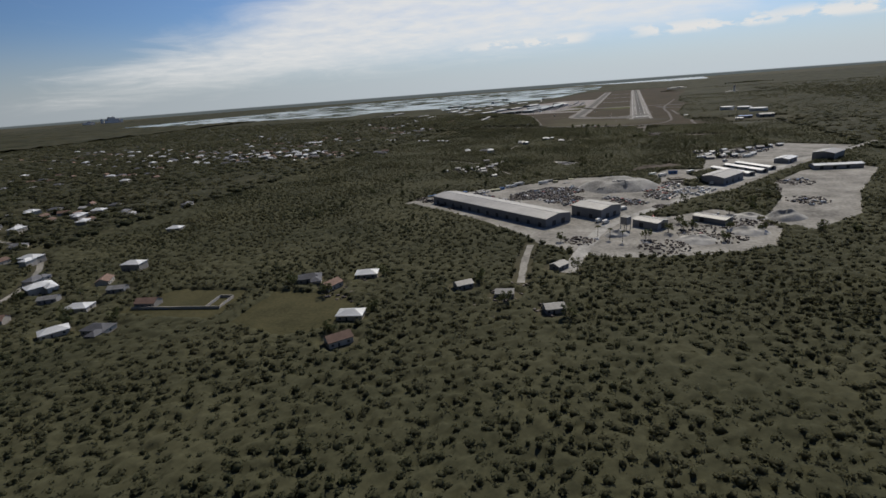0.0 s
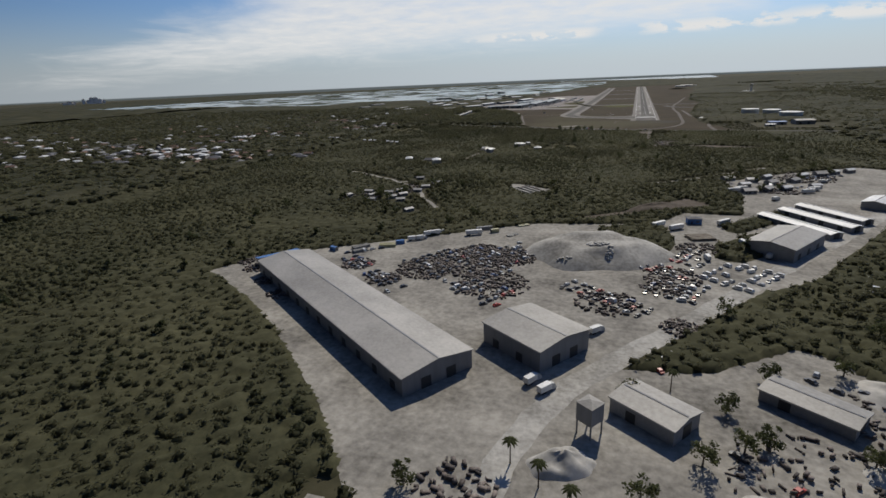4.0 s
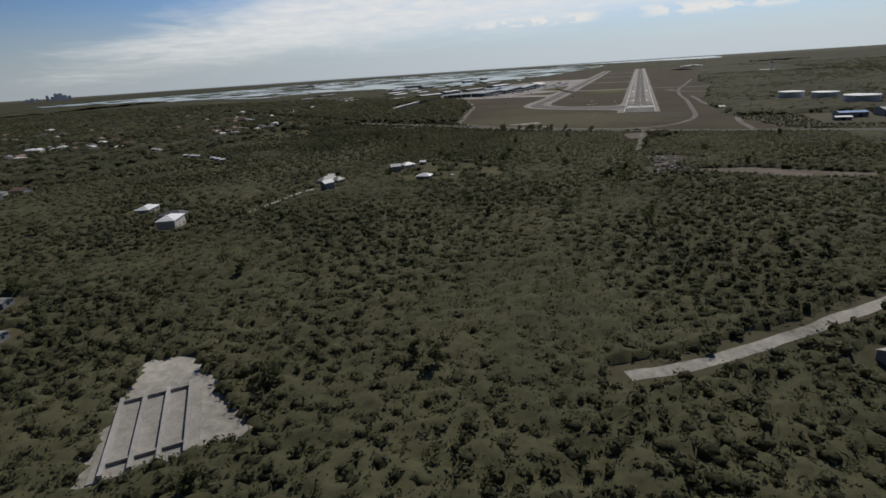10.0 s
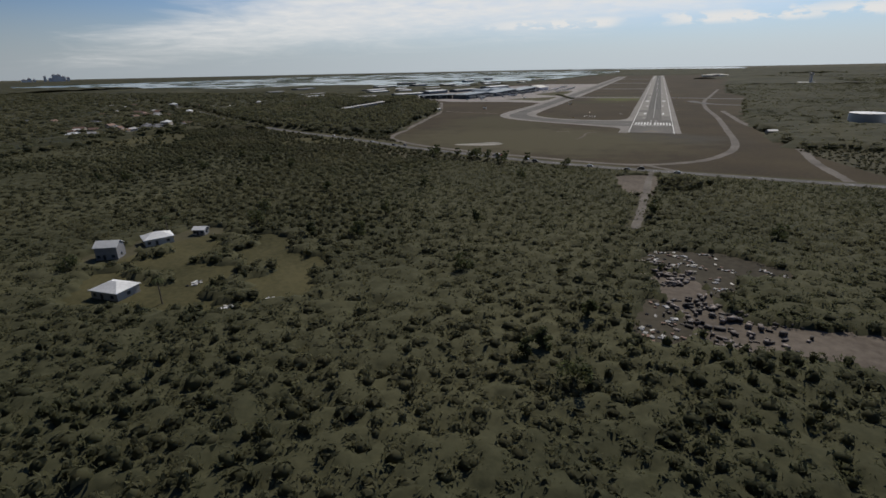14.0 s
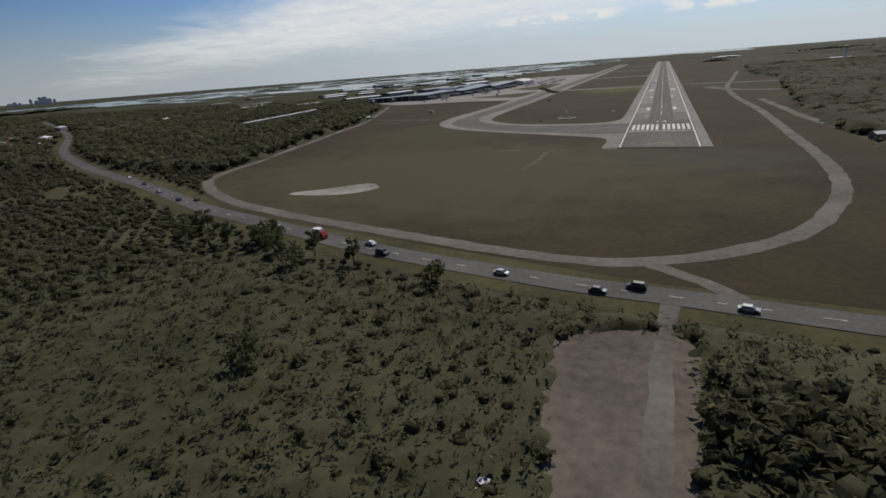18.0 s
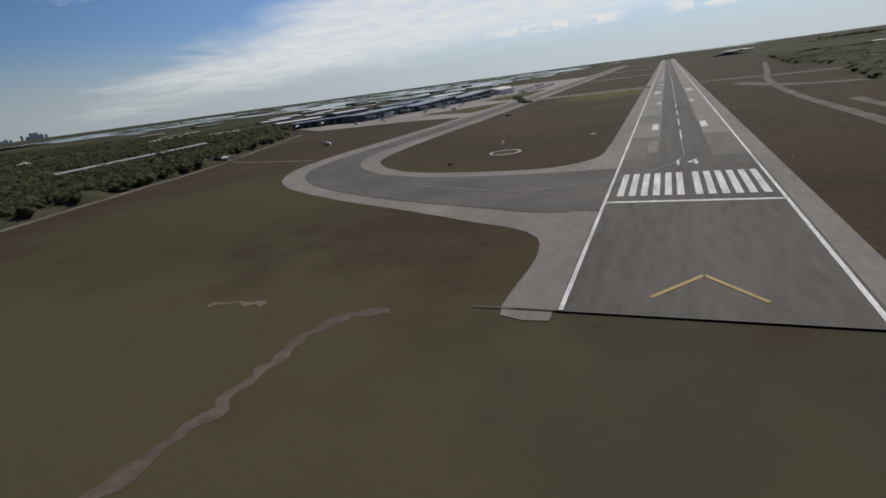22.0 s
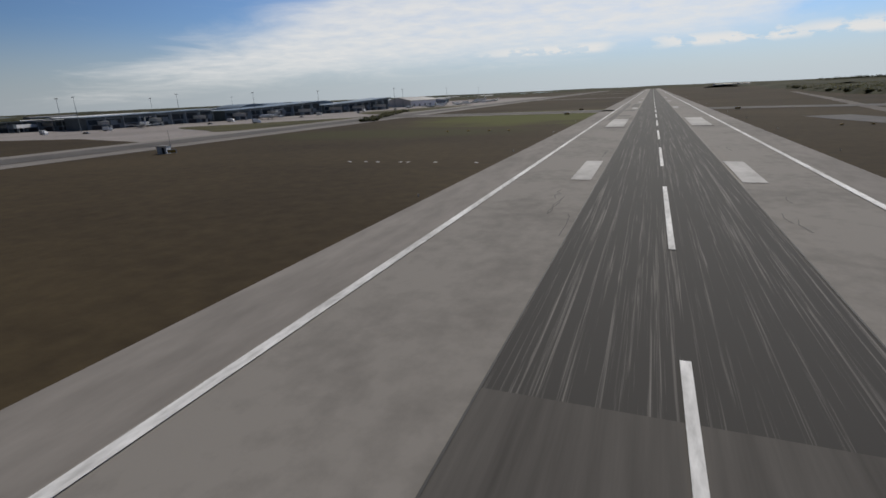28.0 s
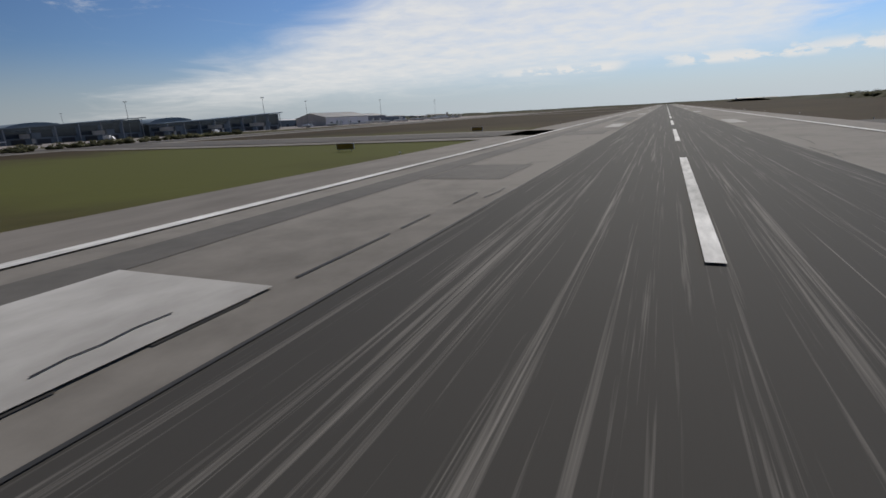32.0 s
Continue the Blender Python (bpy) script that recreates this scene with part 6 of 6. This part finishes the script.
def clump_template(seed, leaves=15, core=True):
    q = random.Random(seed)
    phi = (1 + 5 ** 0.5) / 2
    ico = np.array([(-1, phi, 0), (1, phi, 0), (-1, -phi, 0), (1, -phi, 0), (0, -1, phi), (0, 1, phi), (0, -1, -phi), (0, 1, -phi), (phi, 0, -1), (phi, 0, 1), (-phi, 0, -1), (-phi, 0, 1)]) / 1.902
    tri = [(0, 11, 5), (0, 5, 1), (0, 1, 7), (0, 7, 10), (0, 10, 11), (1, 5, 9), (5, 11, 4), (11, 10, 2), (10, 7, 6), (7, 1, 8), (3, 9, 4), (3, 4, 2), (3, 2, 6), (3, 6, 8), (3, 8, 9), (4, 9, 5), (2, 4, 11), (6, 2, 10), (8, 6, 7), (9, 8, 1)]
    v = [tuple(p * np.array([0.8, 0.8, 0.75]) * q.uniform(0.7, 1.05)) for p in ico]
    t = list(tri)
    if not core:
        v, t = [], []
    for _ in range(leaves):
        d = np.array([q.gauss(0, 1), q.gauss(0, 1), abs(q.gauss(0, 0.8)) + 0.1])
        d /= np.linalg.norm(d)
        p = d * q.uniform(0.75, 1.12)
        a = np.array([q.gauss(0, 1) for _ in range(3)])
        a /= np.linalg.norm(a)
        b = np.cross(a, d)
        s = q.uniform(0.18, 0.42)
        n = len(v)
        v += [tuple(p - a * s), tuple(p + b * s), tuple(p + a * s - b * s * 0.4)]
        t.append((n, n + 1, n + 2))
    return np.array(v), np.array(t)


TEMPL = [clump_template(100 + i) for i in range(10)]
TUFTS = [clump_template(300 + i, 13, False) for i in range(8)]


def bush(name, label, px, py, rad, hei, material, shapes=None):
    vs, ts, base = [], [], 0
    shapes = shapes or TEMPL
    pick = rg.integers(0, len(shapes), len(px))
    ang = rg.uniform(0, 2 * math.pi, len(px))
    for k, (tv, tt) in enumerate(shapes):
        m = pick == k
        n = int(m.sum())
        if not n:
            continue
        c, s = np.cos(ang[m])[:, None], np.sin(ang[m])[:, None]
        r, h = rad[m][:, None], hei[m][:, None]
        x = (tv[None, :, 0] * c - tv[None, :, 1] * s) * r + px[m][:, None]
        y = (tv[None, :, 0] * s + tv[None, :, 1] * c) * r + py[m][:, None]
        z = tv[None, :, 2] * h * 0.5 + h * 0.42
        vs.append(np.stack([x, y, z], -1).reshape(-1, 3))
        ts.append((tt[None] + (np.arange(n) * len(tv))[:, None, None] + base).reshape(-1, 3))
        base += n * len(tv)
    return tagged(new(name, soup(name, np.concatenate(vs), np.concatenate(ts), material)), label, "bush", "", "stuff")


def grow(x0, x1, y0, y1, cell, keep):
    gx, gy = np.meshgrid(np.arange(x0, x1, cell), np.arange(y0, y1, cell))
    px = gx.ravel() + rg.uniform(-0.5, 0.5, gx.size) * cell
    py = gy.ravel() + rg.uniform(-0.5, 0.5, gx.size) * cell
    m = rg.uniform(0, 1, px.size) < keep
    px, py = px[m], py[m]
    m = ~open_ground(px, py, 1.0) & ~near_house(px, py)
    return px[m], py[m]


def patchy(px, py, s):
    return np.array([noise.noise((a * s, b * s, 2.0)) for a, b in zip(px, py)])


px, py = grow(-560, 300, -1680, -150, 4.9, 0.97)
k = patchy(px, py, 0.012)
m = (k > -0.42) | (rg.uniform(0, 1, len(px)) < 0.4)
px, py, k = px[m], py[m], k[m]
low_bush = np.clip((py + 560) / 180, 0, 1) * np.clip((175 + px) / 60, 0, 1)      # thinner and lower towards the road
m = rg.uniform(0, 1, len(px)) > 0.15 * low_bush
px, py, k, low_bush = px[m], py[m], k[m], low_bush[m]
bush("scrub", "dense low subtropical bush with uneven crowns", px, py, rg.uniform(1.3, 3.3, len(px)) * (1 - 0.30 * low_bush), rg.uniform(2.4, 4.4, len(px)) * (1 + 0.6 * k) * (1 - 0.40 * low_bush), M_leaf)
px, py = grow(-270, 190, -1010, -300, 3.5, 0.95)
bush("brush", "loose leafy brush between the larger bushes", px, py, rg.uniform(1.0, 2.1, len(px)), rg.uniform(2.2, 3.8, len(px)), M_leaf, TUFTS)
px, py = grow(-760, -250, -150, 560, 9.0, 0.97)
bush("wood_left", "dark thick wood along the airfield's edge", px, py, rg.uniform(4.5, 7.0, len(px)), rg.uniform(6.0, 10.0, len(px)), M_leaf)
px, py = grow(95, 620, -160, 1300, 10.5, 0.95)
bush("wood_right", "dark thick wood beyond the perimeter track", px, py, rg.uniform(4.0, 6.8, len(px)), rg.uniform(3.6, 6.6, len(px)), M_leaf)
# the belt of trees outside the fence
rb = np.random.default_rng(61)
edge = smooth([(-296, -100), (-312, -71), (-326, -15), (-346, 70), (-366, 150), (-456, 372)], 4.0)
k = rb.integers(0, len(edge), 620)
off = rb.uniform(4, 46, 620)
px, py = edge[k, 0] - off + rb.normal(0, 1.5, 620), edge[k, 1] - off * 0.25 + rb.normal(0, 2.0, 620)
bush("tree_belt", "dark dense belt of trees outside the airfield fence", px, py, rb.uniform(3.6, 5.4, 620), rb.uniform(4.5, 7.5, 620), M_leaf)
px, py = grow(-1500, -560, -1800, -150, 13.0, 0.92)
bush("wood_suburb", "trees and bush between the suburb's houses", px, py, rg.uniform(6.0, 9.5, len(px)), rg.uniform(5.0, 9.5, len(px)), M_leaf)
px, py = grow(-2500, -1500, -1500, 700, 23.0, 0.92)
bush("wood_outskirts", "far trees and bush round the outer suburb", px, py, rg.uniform(9.0, 14.0, len(px)), rg.uniform(6.0, 10.0, len(px)), M_leaf)
px, py = grow(-1500, -760, -150, 700, 19.0, 0.92)
bush("wood_north", "far trees and bush beside the airport road", px, py, rg.uniform(8.0, 12.0, len(px)), rg.uniform(6.0, 10.0, len(px)), M_leaf)
px, py = grow(300, 1150, -1500, -160, 17.0, 0.93)
bush("wood_south", "far bush right of the industrial yard", px, py, rg.uniform(7.0, 10.5, len(px)), rg.uniform(4.5, 8.0, len(px)), M_leaf)
px, py = grow(620, 1500, -160, 1900, 22.0, 0.92)
bush("wood_east", "far wood right of the airfield", px, py, rg.uniform(9.0, 13.5, len(px)), rg.uniform(6.0, 10.0, len(px)), M_leaf)
px, py = 800 + rg.normal(0, 70, 110), 2870 + rg.normal(0, 14, 110)
bush("grove", "dark raised grove of trees beyond the runway", px, py, rg.uniform(8.0, 14.0, 110), rg.uniform(9.0, 19.0, 110), M_leaf)
px, py = rg.uniform(430, 2300, 420), 2300 + rg.normal(0, 60, 420)
bush("treeline", "low dark line of trees behind the airfield", px, py + (px - 430) * -0.15, rg.uniform(8.0, 13.0, 420), rg.uniform(6.0, 12.0, 420), M_leaf)
px, py = 20 + rg.normal(0, 5.5, 60), -346 + rg.normal(0, 8, 60)
bush("thicket", "dark rounded thicket beside the dirt track", px, py, rg.uniform(3.0, 4.6, 60), rg.uniform(4.0, 7.0, 60), M_leaf)
# hedge of low bushes between taxiway and runway, seen late
n = 150
px, py = -176 + rg.normal(0, 3.0, n) - np.linspace(0, 66, n), 530 + np.linspace(0, 190, n) + rg.normal(0, 3, n)
m = py > 0
bush("hedge", "ragged row of brown bushes beside the taxiway", px + 0, py, rg.uniform(1.5, 3.0, n), rg.uniform(1.4, 3.2, n), M_leaf)
# mangrove islets in the lagoon
isl = []
gx, gy = rg.uniform(-4200, -350, 420), rg.uniform(1300, 6400, 420)
m = inside(gx, gy, LAGOON)
for x, y in zip(gx[m], gy[m]):
    a, b = rg.uniform(30, 190), rg.uniform(10, 45)
    g = [(math.cos(2 * math.pi * i / 12) * a * rg.uniform(0.7, 1.2), math.sin(2 * math.pi * i / 12) * b * rg.uniform(0.7, 1.2), 0.15) for i in range(12)] + [(0, 0, 2.2)]
    g += [(x_ * 0.75, y_ * 0.75, 1.8) for x_, y_, _ in g[:12]]
    fs = [(i, (i + 1) % 12, 13 + (i + 1) % 12, 13 + i) for i in range(12)] + [(12, 13 + i, 13 + (i + 1) % 12) for i in range(12)]
    isl.append(moved((g, fs), x, y, 0, rg.uniform(-25, 25)))
tagged(new("mangrove_islets", mesh("mangrove_islets", *merge(*isl), M_mangrove)), "low dark mangrove islets scattered over the lagoon", "mangrove", "", "stuff")


# the canopy farther off: a rough sheet of crowns
def canopy(name, label, x0, x1, y0, y1, cell, h, holes, material=M_canopy, rough=0.45):
    nx, ny = int((x1 - x0) / cell), int((y1 - y0) / cell)
    gx, gy = np.meshgrid(np.linspace(x0, x1, nx), np.linspace(y0, y1, ny))
    jx, jy = gx + rg.uniform(-0.35, 0.35, gx.shape) * cell, gy + rg.uniform(-0.35, 0.35, gx.shape) * cell
    big_n = np.sin(gx * 0.011 + np.sin(gy * 0.007) * 2) * np.sin(gy * 0.009 + np.sin(gx * 0.006) * 2)
    z = h * (0.55 + rough * rg.uniform(0, 1, gx.shape) + 0.25 * big_n)
    free = open_ground(jx.ravel(), jy.ravel(), 2.0) | near_house(jx.ravel(), jy.ravel(), 16.0)
    for a, b, c, d in holes:
        free |= (jx.ravel() > a) & (jx.ravel() < b) & (jy.ravel() > c) & (jy.ravel() < d)
    z = np.where(free.reshape(gx.shape), -1.5, z)
    v = np.stack([jx, jy, z], -1).reshape(-1, 3)
    i = (np.arange(ny - 1)[:, None] * nx + np.arange(nx - 1)[None]).ravel()
    fr = free
    keep = ~(fr[i] & fr[i + 1] & fr[i + nx] & fr[i + nx + 1])
    i = i[keep]
    t = np.concatenate([np.stack([i, i + 1, i + nx + 1], 1), np.stack([i, i + nx + 1, i + nx], 1)])
    return tagged(new(name, soup(name, v, t, material)), label, "woods", "", "stuff")


NEAR = [(-560, 300, -1680, -150), (-760, -250, -150, 560), (95, 620, -160, 1300)]


def domes(name, label, x0, x1, y0, y1, cell, pitch, h, material):
    """Close-standing rounded crowns as one continuous, lumpy surface."""
    gx, gy = np.meshgrid(np.arange(x0, x1, cell), np.arange(y0, y1, cell))
    ny, nx = gx.shape
    jx, jy = gx + rg.uniform(-0.3, 0.3, gx.shape) * cell, gy + rg.uniform(-0.3, 0.3, gx.shape) * cell
    ci, cj = np.floor(jx / pitch).astype(int), np.floor(jy / pitch).astype(int)
    oi, oj = ci.min() - 2, cj.min() - 2
    shape = (ci.max() - oi + 4, cj.max() - oj + 4)
    ax, ay, ar, ah = rg.uniform(0, 1, shape), rg.uniform(0, 1, shape), rg.uniform(0.6, 1.05, shape) * pitch, rg.uniform(0.35, 1.0, shape) * h
    z = np.full(gx.shape, 0.15)
    for di in (-1, 0, 1):
        for dj in (-1, 0, 1):
            a, b = ci + di - oi, cj + dj - oj
            d2 = (jx - (ci + di + ax[a, b]) * pitch) ** 2 + (jy - (cj + dj + ay[a, b]) * pitch) ** 2
            z = np.maximum(z, ah[a, b] * np.sqrt(np.clip(1 - d2 / ar[a, b] ** 2, 0, 1)))
    z += rg.uniform(-0.25, 0.25, gx.shape)
    z *= 1 - 0.35 * np.clip((jy + 560) / 180, 0, 1)
    free = open_ground(jx.ravel(), jy.ravel(), 2.6) | near_house(jx.ravel(), jy.ravel(), 11.0)
    v = np.stack([jx, jy, np.where(free.reshape(gx.shape), -1.0, z)], -1).reshape(-1, 3)
    i = (np.arange(ny - 1)[:, None] * nx + np.arange(nx - 1)[None]).ravel()
    i = i[~(free[i] & free[i + 1] & free[i + nx] & free[i + nx + 1])]
    t = np.concatenate([np.stack([i, i + 1, i + nx + 1], 1), np.stack([i, i + nx + 1, i + nx], 1)])
    me = soup(name, v, t, material)
    me.polygons.foreach_set("use_smooth", np.ones(len(t), bool))
    return tagged(new(name, me), label, "undergrowth", "", "stuff")


domes("undergrowth", "tangled low undergrowth filling the gaps in the bush", -565, 305, -1685, -300, 2.3, 4.2, 2.9, M_under)
canopy("woodland", "wide dark canopy of bush and low trees", -2400, 1500, -1900, 1300, 12.0, 3.6, NEAR[:1], M_canopy, 1.0)
canopy("woodland_far", "distant dark canopy reaching to the coast", -6800, 4800, 1300, 6200, 40.0, 4.5, [], M_canopy, 1.2)
canopy("woodland_left", "distant dark canopy behind the suburb", -6800, -2400, -1900, 1300, 40.0, 8.0, [], M_canopy, 1.2)
canopy("woodland_right", "distant dark canopy right of the airfield", 1500, 4800, -1900, 1300, 40.0, 8.0, [], M_canopy, 1.2)

# single trees
rng = random.Random(33)
kinds = [make_tree("slender grey-green pine standing over the bush", 9.5, 2.8, 1, "tall pines", True),
         make_tree("slender grey-green pine standing over the bush", 8, 2.6, 2, "tall pines", True),
         make_tree("broad dark green tree beside the houses", 9, 4.8, 3, "broad trees"),
         make_tree("broad olive-green tree among the bush", 7.5, 4.0, 4, "broad trees")]
lists = [[], [], [], []]
tx, ty = [], []
for _ in range(900):
    tx.append(rng.uniform(-360, 200)), ty.append(rng.uniform(-1250, -320))
for _ in range(12):
    q = rng.uniform(0, 1)
    tx.append(-180 + 150 * q + rng.gauss(0, 6)), ty.append(-262 - 40 * q + rng.gauss(0, 4) - 10)
tx, ty = np.array(tx), np.array(ty)
ok = ~open_ground(tx, ty, 0.0) & ~near_house(tx, ty, 9.0)
ok[:900] &= np.arange(900) < 105
for x, y in zip(tx[ok], ty[ok]):
    lists[rng.choice((0, 0, 1, 1, 2, 3, 3))].append((float(x), float(y), rng.uniform(0, 360)))
for x, y in ALL_HOUSES[:36]:
    for _ in range(1):
        a = rng.uniform(0, 2 * math.pi)
        lists[rng.choice((2, 3))].append((float(x) + 13 * math.cos(a), float(y) + 13 * math.sin(a), rng.uniform(0, 360)))
for x, y in ((24, -1190), (30, -1186), (14, -1198), (52, -1186), (58, -1140), (36, -1150), (-4, -1172), (70, -1190), (46, -1214), (0, -1216), (22, -1172), (-52, -1228), (76, -1128)):
    lists[rng.choice((2, 3, 3))].append((*at(x, y), rng.uniform(0, 360)))
for proto, pl in zip(kinds, lists):
    scatter(proto, pl)
scatter(make_palm("tall coconut palm at the yard's entrance", 9, 5, "palms"), sited([(-22, -1218, 0), (-30, -1212, 40), (-14, -1224, 80), (8, -1165, 10), (-120, -585, 0), (-175, -535, 60), (-290, -1392, 0), (-350, -1375, 20)]))
